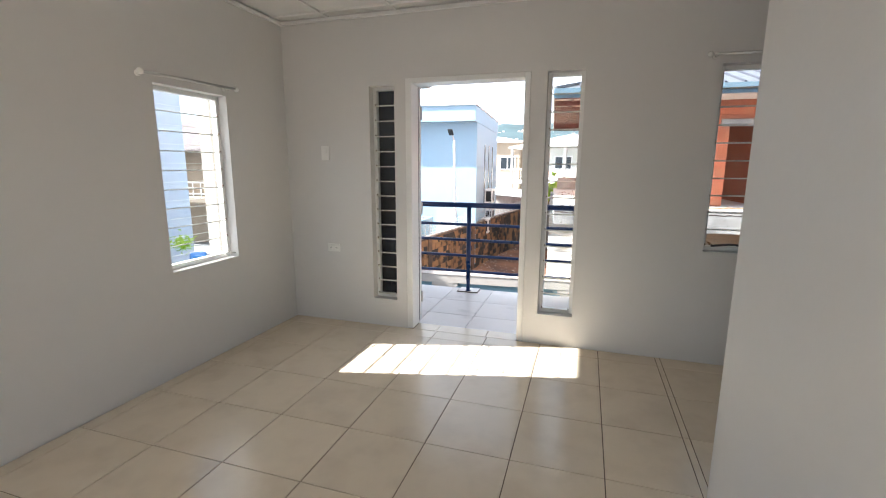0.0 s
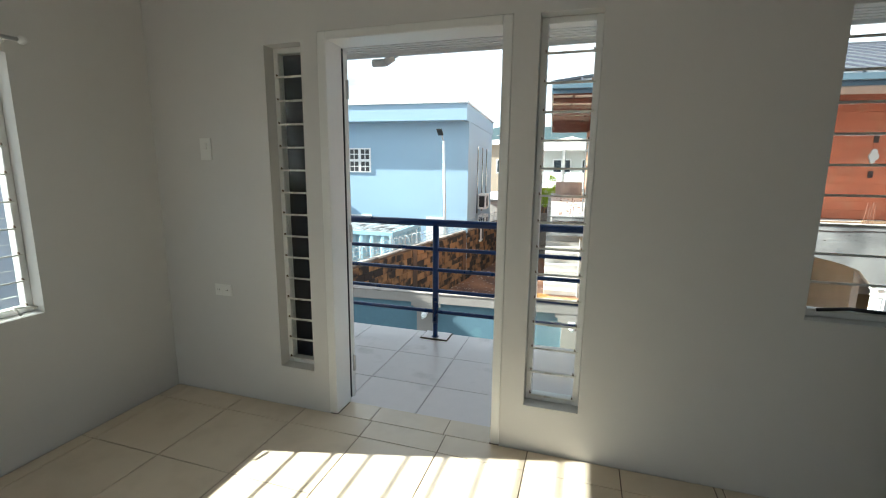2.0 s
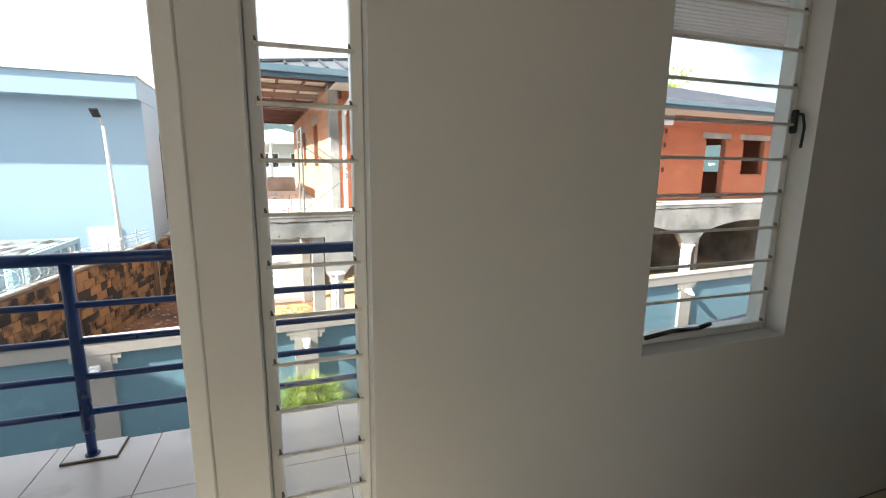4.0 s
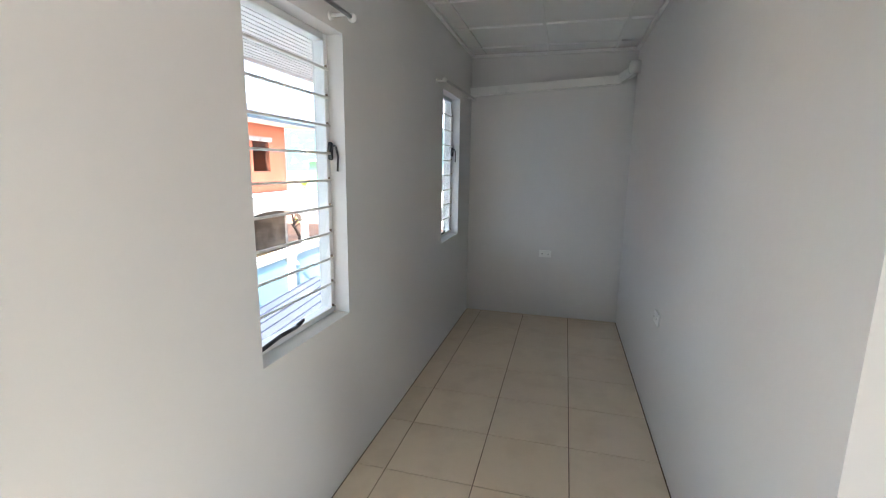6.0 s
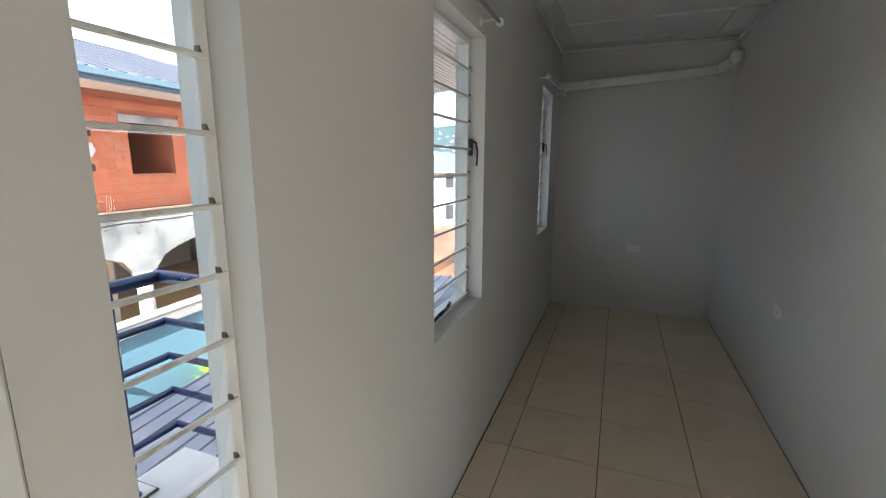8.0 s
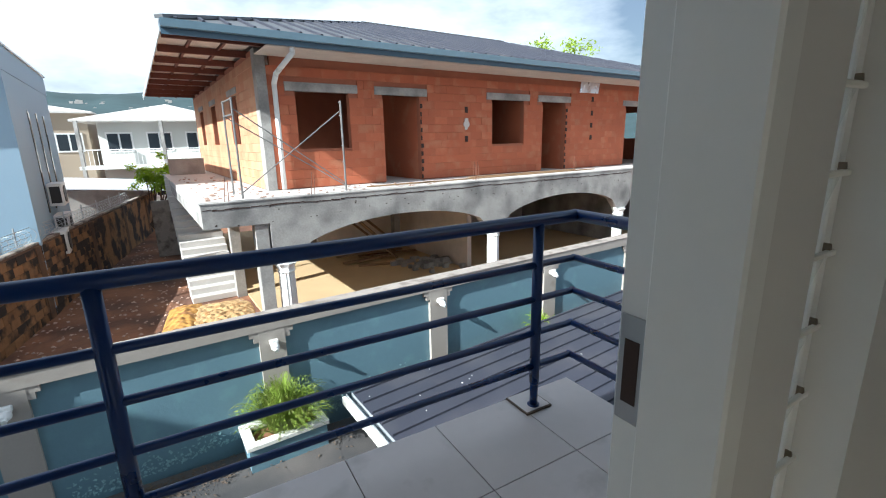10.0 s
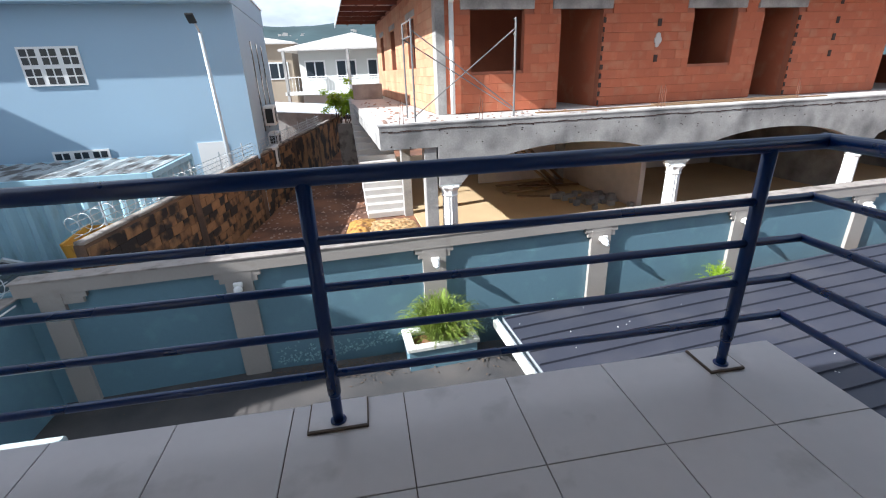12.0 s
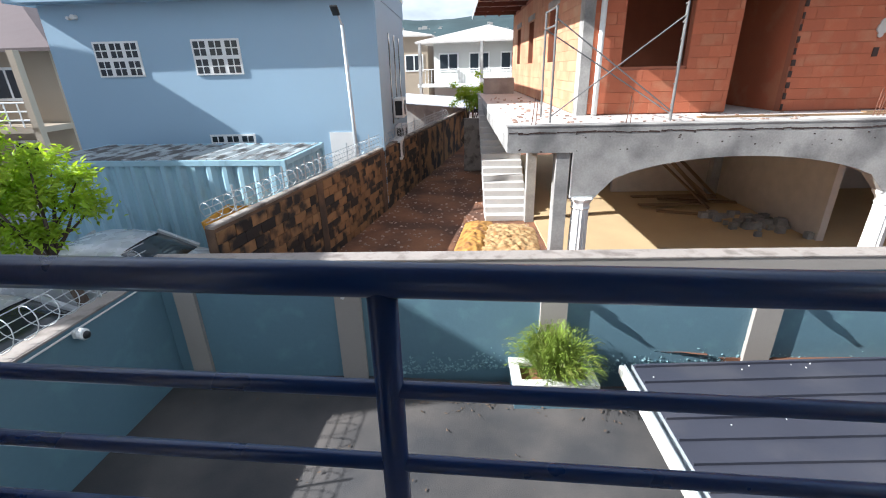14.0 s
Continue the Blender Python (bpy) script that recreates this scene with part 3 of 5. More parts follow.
for p, q in zip([(-0.62, 1.76, 2.36), (-0.50, 1.76, 2.36), (-0.42, 1.76, 2.40), (-0.40, 1.76, 2.45)], [(-0.50, 1.76, 2.36), (-0.42, 1.76, 2.40), (-0.40, 1.76, 2.45), (-0.40, 1.76, 2.50)]):
    rod(bm, p, q, 0.035, 12)
part("elbow", bm, PLASTIC, pipe, "white pipe elbow", True)

# Mostly unseen wall, sized to keep the sun off the balcony floor.
solo("balcony_side_wall", box(B(), -2.16, -0.06, -0.17, -2.03, 1.50, 3.0), CREAM, "plain painted wall added at the balcony end to block the sun", kind="structure")

# ---- own lower storey ----
low = B()
box(low, -1.38, -6.0, -2.9, 5.72, 0.15, -0.27)
solo("wall_lower", low, TEAL, "teal painted lower storey of the house", kind="structure")

# ---- ground ----
GN, GS, GC = -2.5, -3.02, -2.9
solo("ground", box(B(), -1200, -1200, -3.6, 1200, 1200, -3.1), SOIL, "red earth ground reaching to the hills", "ground", kind="structure")
solo("site_ground", box(B(), -3.3, 6.36, -3.3, 40, 45, GN - 0.09), SOIL, "raised red earth of the building plot", "ground", kind="structure")
solo("yard", box(B(), -4.2, -8, -3.35, 16, 6.0, GC), ASPHALT, "dark asphalt yard of the house", "yard", kind="structure")
street_bm = B()
box(street_bm, -60, -30, -3.35, -4.45, 60, GS)
solo("road", street_bm, STREET, "grey concrete street beyond the boundary wall", "road", kind="structure")


def bumpy(name, pts_fn, nx, ny, material, label, cat, m=None, kind="structure"):
    bm = B()
    g = [[bm.verts.new(pts_fn(i / nx, j / ny)) for i in range(nx + 1)] for j in range(ny + 1)]
    for j in range(ny):
        for i in range(nx):
            bm.faces.new((g[j][i], g[j][i + 1], g[j + 1][i + 1], g[j + 1][i]))
    bmesh.ops.recalc_face_normals(bm, faces=bm.faces)
    return solo(name, bm, material, label, cat, kind=kind, m=m, smooth=True)


def soil_pt(u, v):
    y = 6.3 + 24 * v
    x0 = -3.59 + 0.1396 * (y - 6.3)
    x = x0 + (3.4 - x0) * u
    return (x, y, GN + 0.05 * noise.noise(Vector((x * 1.2, y * 0.9, 0))) + 0.02 * noise.noise(Vector((x * 6, y * 5, 3))))


bumpy("soil", soil_pt, 60, 160, SOIL, "bare trodden red soil beside the building site", "soil")


def sand_pt(u, v):
    x = -0.1 + 1.6 * u
    y = 8.9 + 3.0 * v
    h = math.sin(math.pi * u) ** 0.6 * math.sin(math.pi * v) ** 0.5
    return (x, y, GN - 0.02 + 0.13 * h + 0.07 * noise.noise(Vector((x * 7, y * 7, 0))) * h + 0.05 * noise.noise(Vector((x * 16, y * 16, 0))) * h)


bumpy("sand_mound", sand_pt, 50, 90, SAND, "low heap of ochre sand and gravel", "sand heap", kind="")

def clay_pt(u, v):
    x, y = -0.55 + 0.75 * u + 0.25 * v, 8.7 + 3.4 * v
    h = math.sin(math.pi * u) ** 0.8 * math.sin(math.pi * min(1, v * 1.02)) ** 0.4
    return (x, y, GN - 0.01 + 0.16 * h + 0.05 * h * noise.noise(Vector((x * 9, y * 9, 2))))


bumpy("clay_bank", clay_pt, 30, 80, CLAY, "low bank of bright ochre clay beside the stairs", "clay heap", kind="")
bm = B()
rgs = random.Random(21)
for _ in range(1500):
    x, y = rgs.uniform(-3.2, 3.0), 6.6 + 15 * rgs.random() ** 1.3
    s_ = rgs.uniform(0.012, 0.05) * (1.6 if rgs.random() < 0.06 else 1)
    if x < -3.55 + 0.1396 * (y - 6.3):
        continue
    z = GN + 0.05 * noise.noise(Vector((x * 1.2, y * 0.9, 0))) + 0.01
    m4 = Matrix.Translation((x, y, z)) @ Euler((rgs.uniform(-0.5, 0.5), rgs.uniform(-0.5, 0.5), rgs.uniform(0, 3))).to_matrix().to_4x4()
    vs = [bm.verts.new(m4 @ Vector(p)) for p in ((-s_, -s_ * 0.8, -s_ * 0.3), (s_ * 0.9, -s_, -s_ * 0.3), (s_, s_ * 0.7, -s_ * 0.3), (-s_ * 0.8, s_, -s_ * 0.3), (0.1 * s_, 0, s_ * 0.6))]
    for a_, b_ in ((0, 1), (1, 2), (2, 3), (3, 0)):
        bm.faces.new((vs[a_], vs[b_], vs[4]))
solo("stones", bm, RUBBLE, "small pinkish stones strewn over the red soil", "stones", kind="stuff")

# ---- teal boundary wall ----
WY = 6.05
bw = thing("boundary_wall", "teal painted boundary wall with taupe posts and coping", "boundary wall", kind="structure", m=plot(WY))
part("panel", box(B(), -4.6, 0.06, -3.3, 16.5, 0.20, -1.17), TEAL, bw, "teal painted panel")
bm = B()
box(bm, -4.25, -0.02, -1.02, 16.5, 0.26, -0.995, 0.004)
part("coping", bm, POSTPAINT, bw, "dirty taupe coping")
bm = B()
box(bm, -4.22, -0.01, -1.20, 16.5, 0.24, -1.022)
part("top_beam", bm, CREAM, bw, "taupe painted top beam")
POSTS = [-3.74, -1.60, 1.21, 4.07, 6.93, 9.79, 12.65, 15.5]
for x in POSTS:
    bm = B()
    box(bm, x - (0.26 if x < -3 else 0.18), -0.005, -3.3, x + (0.02 if x < -3 else 0.18), 0.23, -1.202)
    box(bm, x - 0.30, 0.0, -1.28, x + 0.30, 0.055, -1.203)
    box(bm, x - 0.25, 0.002, -1.36, x + 0.25, 0.054, -1.281)
    part("post", bm, CREAM, bw, "taupe painted post with stepped head")
for x in POSTS[1:]:
    orn = B()
    rod(orn, (0, 0.0, 0.02), (0, -0.07, 0.02), 0.05, 10)
    bmesh.ops.create_uvsphere(orn, u_segments=12, v_segments=8, radius=0.06, matrix=Matrix.Translation((0, -0.12, 0.0)) @ Matrix.Diagonal((1, 1.15, 0.95, 1)))
    box(orn, -0.06, -0.10, 0.03, 0.06, -0.04, 0.09, 0.01)
    rod(orn, (0, -0.15, -0.015), (0, -0.21, -0.03), 0.028, 8)
    solo("wall_ornament", orn, WHITE, "small white plaster animal head on a wall post", "wall ornament", "ornaments on the wall posts", m=plot(WY) @ Matrix.Translation((x, -0.006, -1.42)), smooth=False)

solo("awning", box(B(), -1.84, 1.503, -0.27, -1.17, 1.80, -0.23, 0.01), AWN, "small pale awning fixed just below the balcony edge", "awning", kind="structure")

lw = thing("side_wall", "teal painted side wall with a pale coping and razor wire", "boundary wall", kind="structure")
part("panel", box(B(), -4.42, -8, -3.3, -4.205, 5.83, -1.22), TEAL, lw)
part("coping", box(B(), -4.44, -8, -1.22, -4.19, 5.82, -1.195, 0.004), POSTPAINT, lw, "dirty pale coping")
part("conduit", rod(B(), (-4.19, -8, -1.27), (-4.19, 5.7, -1.27), 0.012, 8), WHITE, lw, "thin white conduit")
dome = thing("security_camera", "white dome security camera fixed to the side wall", "security camera", m=Matrix.Translation((-4.20, 4.5, -1.30)))
part("bracket", box(B(), 0.0, -0.05, -0.05, 0.05, 0.05, 0.05, 0.012, 2), PLASTIC, dome)
bm = lathe(B(), [(0.0, 0.0), (0.055, 0.0), (0.065, 0.02), (0.065, 0.075), (0.05, 0.09)], 20)
for v in bm.verts:
    v.co = Vector((0.05 + v.co.z * 0.9, v.co.x - 0.0, v.co.y - v.co.z * 0.2))
part("housing", bm, PLASTIC, dome, "round white housing", True)
bm = B()
bmesh.ops.create_uvsphere(bm, u_segments=16, v_segments=10, radius=0.046, matrix=Matrix.Translation((0.128, 0, -0.018)))
part("lens", bm, BLACK, dome, "dark dome lens", True)


def razor_wire(name, p, q, r, turns, label, posts=5):
    rw = thing(name, label, "razor wire", "razor wire coils")
    p, q = Vector(p), Vector(q)
    d = q - p
    t = d.normalized()
    side = t.cross(Vector((0, 0, 1))).normalized()
    up = Vector((0, 0, 1))
    crv = bpy.data.curves.new("coil", "CURVE")
    crv.dimensions = "3D"
    sp = crv.splines.new("POLY")
    n = turns * 14
    sp.points.add(n)
    for i in range(n + 1):
        a = 2 * math.pi * i / 14
        wob = 1 + 0.12 * noise.noise(Vector((i * 0.11, r, 0)))
        c = p + d * (i / n) + side * math.cos(a) * r * wob + up * (math.sin(a) * r * wob)
        sp.points[i].co = (*c, 1)
    crv.bevel_depth = 0.0055
    crv.bevel_resolution = 0
    crv.materials.append(GALV)
    ob = new("coil", crv)
    ob.parent = rw
    dg = bpy.context.evaluated_depsgraph_get()
    me = bpy.data.meshes.new_from_object(ob.evaluated_get(dg))
    bpy.data.objects.remove(ob)
    ob = new("coil", me)
    ob.parent = rw
    for i in range(posts):
        c = p + d * ((i + 0.5) / posts)
        part("wire_post", rod(B(), c - up * (r + 0.02), c + up * (r + 0.12), 0.016, 8), GALV, rw)
    bm = B()
    for k in (-0.9, -0.2, 0.5, 1.2):
        rod(bm, p + up * r * k + side * 0.02, q + up * r * k + side * 0.02, 0.006, 6)
    part("strand", bm, GALV, rw)


razor_wire("razor_wire", (-4.34, -2.5, -0.98), (-4.34, 5.9, -0.98), 0.16, 34, "coil of galvanised razor wire on the side wall", 5)

# ---- old block wall ----
OLD0, OLD1 = Vector((-3.6, 6.38, 0)), Vector((-0.85, 26.0, 0))
old_len = (OLD1 - OLD0).length
old_m = Matrix.Translation(OLD0) @ Matrix.Rotation(math.atan2(OLD1.y - OLD0.y, OLD1.x - OLD0.x), 4, "Z")
OLD_TOP = -0.72
old = thing("block_wall", "old stained block wall with crumbling faces", "block wall", kind="structure", m=old_m)
part("core", box(B(), 0, 0.0, -3.4, old_len, 0.16, OLD_TOP - 0.051), OLDM, old, "stained mortar core")
part("coping", box(B(), 0, 0.0, OLD_TOP - 0.05, old_len, 0.15, OLD_TOP, 0.01), COPING, old, "thin weathered coping")
bm = B()
for k in range(6):
    box(bm, 2.9 + k * 3.6, -0.05, -3.4, 3.15 + k * 3.6, -0.001, OLD_TOP - 0.075)
part("pier", bm, OLDM, old, "rendered piers")
razor_wire("razor_wire", old_m @ Vector((0.0, 0.12, OLD_TOP + 0.18)), old_m @ Vector((15.0, 0.12, OLD_TOP + 0.18)), 0.14, 60, "coil of razor wire along the old block wall", 11)

bm = B()
for _ in range(1100):
    x = rng0.uniform(-1.3, 5.6)
    z = -2.86 + abs(rng0.gauss(0, 0.13)) + 0.10 * (0.5 + 0.5 * math.sin(x * 2.1))
    s_ = rng0.uniform(0.008, 0.028)
    if any(abs(x - p) < 0.22 for p in POSTS):
        continue
    e = Euler((rng0.uniform(-0.5, 0.5), rng0.uniform(0, 6.3), 0)).to_matrix()
    pts = [Vector((x, 0.058 - rng0.uniform(0, 0.012), z)) + e @ Vector((s_ * a, 0, s_ * b * 0.6)) for a, b in ((-1, -0.6), (0.9, -0.8), (1.1, 0.7), (-0.2, 1.1))]
    bm.faces.new([bm.verts.new(p) for p in pts])
part("flaking_paint", bm, TEALFLAKE, bw, "flaking blistered paint", kind="stuff")

# ---- planter, leaves ----
pl = thing("planter", "square masonry planter with pale rim and a leafy fern", "planter", m=plot(5.47, 0.68, GC))
bm = B()
wall_panel(bm, 0, 1.05, 0, 0.34, 0, 0.08, [])
box(bm, 0, 0.47, 0, 1.05, 0.55, 0.34)
box(bm, 0, 0.08, 0, 0.08, 0.47, 0.34)
box(bm, 0.97, 0.08, 0, 1.05, 0.47, 0.34)
part("planter_box", bm, TEAL, pl, "grey-teal painted box")
bm = B()
for b4 in ((-0.03, -0.03, 1.08, 0.10), (-0.03, 0.45, 1.08, 0.58), (-0.03, 0.10, 0.10, 0.45), (0.95, 0.10, 1.08, 0.45)):
    box(bm, b4[0], b4[1], 0.34, b4[2], b4[3], 0.40, 0.006)
part("rim", bm, DIRTY, pl, "chipped off-white rim")
part("earth", box(B(), 0.08, 0.08, 0.1, 0.97, 0.47, 0.30), SOIL, pl, "dark potting earth")


def fern(rng, n, radius, height, leaf_len, bm, origin=(0, 0, 0)):
    for _ in range(n):
        a = rng.uniform(0, 2 * math.pi)
        reach = radius * rng.uniform(0.2, 1.0)
        hh = height * rng.uniform(0.45, 1.0) * (1.1 - 0.5 * reach / radius)
        prev = Vector(origin) + Vector((0.25 * reach * math.cos(a), 0.25 * reach * math.sin(a), 0))
        for s in range(1, 8):
            t = s / 7
            cur = Vector(origin) + Vector((reach * (0.25 + 0.75 * t) * math.cos(a), reach * (0.25 + 0.75 * t) * math.sin(a), hh * math.sin(t * 2.0)))
            d = (cur - prev)
            sd = d.cross(Vector((0, 0, 1))).normalized() * leaf_len * (1.15 - t)
            up = Vector((0, 0, 0.25 * leaf_len))
            for sg in (-1, 1):
                tip = prev + d * 1.2 + sd * sg + up * rng.uniform(-0.6, 1.2)
                bm.faces.new([bm.verts.new(p) for p in (prev, prev + d * 0.45, tip)])
            bm.faces.new([bm.verts.new(p) for p in (prev, cur, prev + Vector((0, 0, 0.006)))])
            prev = cur
    return bm


rng = random.Random(4)
solo("fern_plant", fern(rng, 620, 0.72, 0.85, 0.06, B()), LEAF2, "bushy yellow-green fern growing in the planter", "plant", m=Matrix.Translation((1.20, 5.80, GC + 0.30)))
solo("fern_plant", fern(rng, 70, 0.45, 0.6, 0.10, B()), LEAF, "bright green plant by the boundary wall", "plant", m=Matrix.Translation((6.35, 6.15, -2.55)))
bm = B()
for cx, cy, nn, sp_ in ((-0.6, 5.78, 420, 0.4), (0.25, 5.7, 300, 0.35), (1.0, 5.75, 90, 0.1), (2.0, 5.6, 80, 0.3), (-2.5, 5.7, 110, 0.9), (0, 4.6, 26, 1.6)):
    for _ in range(nn):
        x, y = cx + rng.gauss(0, sp_), min(cy + rng.gauss(0, 0.14 if nn > 30 else 0.6), 5.98 + 0.07 * cx)
        if -4.1 < x < 2.1 and y < 5.95 + 0.07 * x:
            s, a = rng.uniform(0.008, 0.036), rng.uniform(0, 6.3)
            z = GC + rng.uniform(0.006, 0.03)
            bm.faces.new([bm.verts.new((x + s * math.cos(a + k * 1.57) * (1, 0.5)[k % 2], y + s * math.sin(a + k * 1.57) * (1, 0.5)[k % 2], z + rng.uniform(0, 0.012))) for k in range(4)])
solo("fallen_leaves", bm, DEADLEAF, "dry brown leaves swept against the wall", "leaves", kind="stuff")

# ---- low sheet roof beside the balcony ----
lr = thing("carport_roof", "dark ribbed metal sheet roof with a pale gutter", "roof", kind="structure", m=plot(-0.02, 2.60, -2.35))
RS = 0.035


def rz(x):
    return x * RS


bm = B()
prism(bm, [(0, 0), (11, 11 * RS), (11, 11 * RS + 0.02), (0, 0.02)], 1.55, 5.78)
part("roof_sheet", bm, ROOFB, lr)
for i in range(14):
    y = 1.75 + i * 0.305
    bm = B()
    prism(bm, [(0.01, 0.02), (11, 11 * RS + 0.02), (11, 11 * RS + 0.055), (0.01, 0.055)], y, y + 0.035)
    part("rib", bm, ROOFB, lr)
bm = B()
box(bm, -0.10, 1.5, -0.10, -0.085, 5.8, 0.02)
box(bm, -0.10, 1.5, -0.115, 0.02, 5.8, -0.10)
box(bm, -0.005, 1.5, -0.10, 0.0, 5.8, 0.015)
part("gutter", bm, GALV, lr, "galvanised gutter")
part("gutter_board", box(B(), -0.16, 1.5, -0.12, -0.105, 5.8, 0.0), DIRTY, lr, "white board")
bm = B()
for k in range(3):
    for yy in (1.7, 5.6):
        box(bm, 0.05 + 4.5 * k, yy, -0.55, 0.15 + 4.5 * k, yy + 0.1, 0.0)
part("support", bm, CREAM, lr)
bm = B()
for _ in range(45):
    x, y = rng.uniform(0.1, 5), rng.uniform(1.7, 5.7)
    s = rng.uniform(0.006, 0.016)
    box(bm, x, y, x * RS + 0.021, x + s, y + s * 1.4, x * RS + 0.03)
solo("litter", bm, WHITE, "white petals scattered on the dark roof", "litter", kind="stuff", m=plot(-0.02, 2.60, -2.35))

# ---- building site: upper storey ----
FY, SY, ST = 10.08, 8.30, 0.36
site_m = plot(FY)
FRONT = [(2.79, 4.04, 1.24, 2.48), (4.92, 5.98, ST, 2.48), (8.42, 9.68, 1.24, 2.48), (10.48, 11.54, ST, 2.48), (14.78, 15.75, ST, 2.46), (16.70, 17.88, 1.24, 2.46)]
UL, UR, VB, ZT = 2.02, 19.0, 11.2, 3.30
site = thing("unfinished_house", "unfinished clay block house on a raw concrete storey", "house", kind="structure", m=site_m)
bm = B()
wall_panel(bm, UL + 0.3, UR, ST, ZT, 0.03, 0.17, FRONT)
part("front_core", bm, BLOCKBACK, site, "mortar and clay core of the front")
side_holes = [(2.4, 3.45, 1.32, 2.62), (5.9, 6.9, 1.36, 2.62), (8.9, 9.8, 1.36, 2.62)]
bm = B()
wall_panel(bm, 0.0 + 0.3, VB, ST, ZT, UL + 0.02, UL + 0.17, side_holes, "y")
part("side_core", bm, BLOCKBACK, site)
part("corner_column", box(B(), UL - 0.005, -0.012, ST, UL + 0.20, 0.30, ZT, 0.006), CONC, site, "raw concrete corner column")
part("back_wall", box(B(), UL, VB, ST, UR, VB + 0.15, ZT), BLOCKBACK, site)
part("end_wall", wall_panel(B(), 0, VB, ST, ZT, UR, UR + 0.15, [(1.9, 4.2, 1.3, 2.45)], "y"), BLOCKBACK, site)
part("ring_beam", box(B(), UL + 0.202, -0.006, 3.17, UR, 0.028, 3.30), CONC, site, "concrete ring beam")
for a, b, z0, z1 in FRONT:
    part("lintel", box(B(), a - 0.22, -0.02, z1, b + 0.22, 0.16, z1 + 0.19, 0.008), CONC, site, "grey concrete lintel")
for a, b, z0, z1 in side_holes:
    part("lintel", box(B(), UL - 0.02, a - 0.15, z1, UL + 0.16, b + 0.15, z1 + 0.15, 0.008), CONC, site)
part("inner_wall", box(B(), UL + 0.3, 4.0, ST, UR, 4.15, ZT - 0.2), BLOCKBACK, site)
for u in (5.985, 9.75, 11.545):
    part("inner_wall", box(B(), u, 0.171, ST, u + 0.14, 4.0, ZT - 0.2), BLOCK, site, "clay block cross wall")
part("upper_ceiling", box(B(), UL + 0.2, 0.17, ZT - 0.15, UR, VB, ZT - 0.12), UNDER, site)

# wall chases with exposed cavities, whose shade is put in as near-black boxes
bm = B()
for u, zs in ((7.47, (2.10, 1.32)), (12.85, (2.55, 2.1, 1.7, 1.3))):
    for z in zs:
        box(bm, u - 0.05, -0.018, z, u + 0.05, -0.004, z + 0.16)
part("cavity", bm, DARK, site, "broken cavities in the blocks, their shade painted near-black")
bm = B()
rod(bm, (7.47, -0.03, 1.80), (7.47, 0.0, 1.80), 0.10, 12)
rod(bm, (7.47, -0.027, 1.90), (7.47, 0.0, 1.90), 0.065, 9)
rod(bm, (7.46, -0.025, 1.69), (7.46, 0.0, 1.69), 0.05, 9)
part("mortar_patch", bm, CONCTOP, site, "pale mortar patch")
for a, b, z0, z1 in FRONT:
    if z0 == ST:
        # Near-black boxes give the shade between the toothed block ends.
        bm = B()
        z = z0 + 0.03
        while z < z1 - 0.1:
            box(bm, b - 0.001, -0.016, z, b + rng.uniform(0.03, 0.09), -0.002, z + 0.11)
            z += 0.2
        part("toothing", bm, DARK, site, "toothed block edge with near-black boxes for the cavity shade")

bm = B()
nx, nz = 12, 8
g = [[bm.verts.new((12.15 + i / nx * 0.95 + 0.1 * (j / nz), -0.03 + 0.02 * noise.noise(Vector((i * 0.9, j * 0.9, 5))), 2.82 + 0.62 * j / nz)) for i in range(nx + 1)] for j in range(nz + 1)]
for j in range(nz):
    for i in range(nx):
        bm.faces.new((g[j][i], g[j][i + 1], g[j + 1][i + 1], g[j + 1][i]))
part("foil_sheet", bm, FOIL, site, "crumpled silver foil sheet on the wall")
bm = B()
box(bm, 4.0, -0.9, ST + 0.002, 12.0, -0.80, ST + 0.03)
box(bm, 7.2, -0.55, ST + 0.002, 11.5, -0.42, ST + 0.028)
part("floor_plank", bm, WOOD, site, "long planks lying on the slab")

# roof of the building site
EA, EB, EV0, EV1 = 0.35, 20.5, -1.05, 12.4
EZ = 3.42
RV = (EV0 + EV1) / 2
PITCH = 0.31
RZ = EZ + (RV - EV0) * PITCH
rf = thing("hipped_roof", "grey ribbed metal hipped roof with blue gutter", "roof", kind="structure", m=site_m)


def quad_slab(bm, pts, t):
    a = [bm.verts.new(p) for p in pts]
    c = [bm.verts.new(Vector(p) + Vector((0, 0, -t))) for p in pts]
    bm.faces.new(a); bm.faces.new(c[::-1])
    for i in range(len(pts)):
        bm.faces.new((a[i], c[i], c[(i + 1) % len(pts)], a[(i + 1) % len(pts)]))


hipA, hipB = (EA + (RV - EV0), RV, RZ), (EB - (RV - EV0), RV, RZ)
bm = B()
quad_slab(bm, [(EA, EV0, EZ), (EB, EV0, EZ), hipB, hipA], 0.03)
quad_slab(bm, [(EB, EV1, EZ), (EA, EV1, EZ), hipA, hipB], 0.03)
quad_slab(bm, [(EA, EV1, EZ), (EA, EV0, EZ), hipA], 0.03)
quad_slab(bm, [(EB, EV0, EZ), (EB, EV1, EZ), hipB], 0.03)
bmesh.ops.recalc_face_normals(bm, faces=bm.faces)
part("roof_sheet", bm, ROOFM, rf)
for i in range(48):
    u = EA + 0.25 + i * 0.42
    top = min((u - EA), (EB - u), RV - EV0)
    if top > 0.1:
        bm = B()
        beam(bm, (u, EV0 + 0.01, EZ + 0.02), (u, EV0 + top, EZ + 0.02 + top * PITCH), 0.05, 0.05)
        part("rib", bm, ROOFB, rf)
bm = B()
beam(bm, (EA, EV0, EZ + 0.03), hipA, 0.16, 0.06)
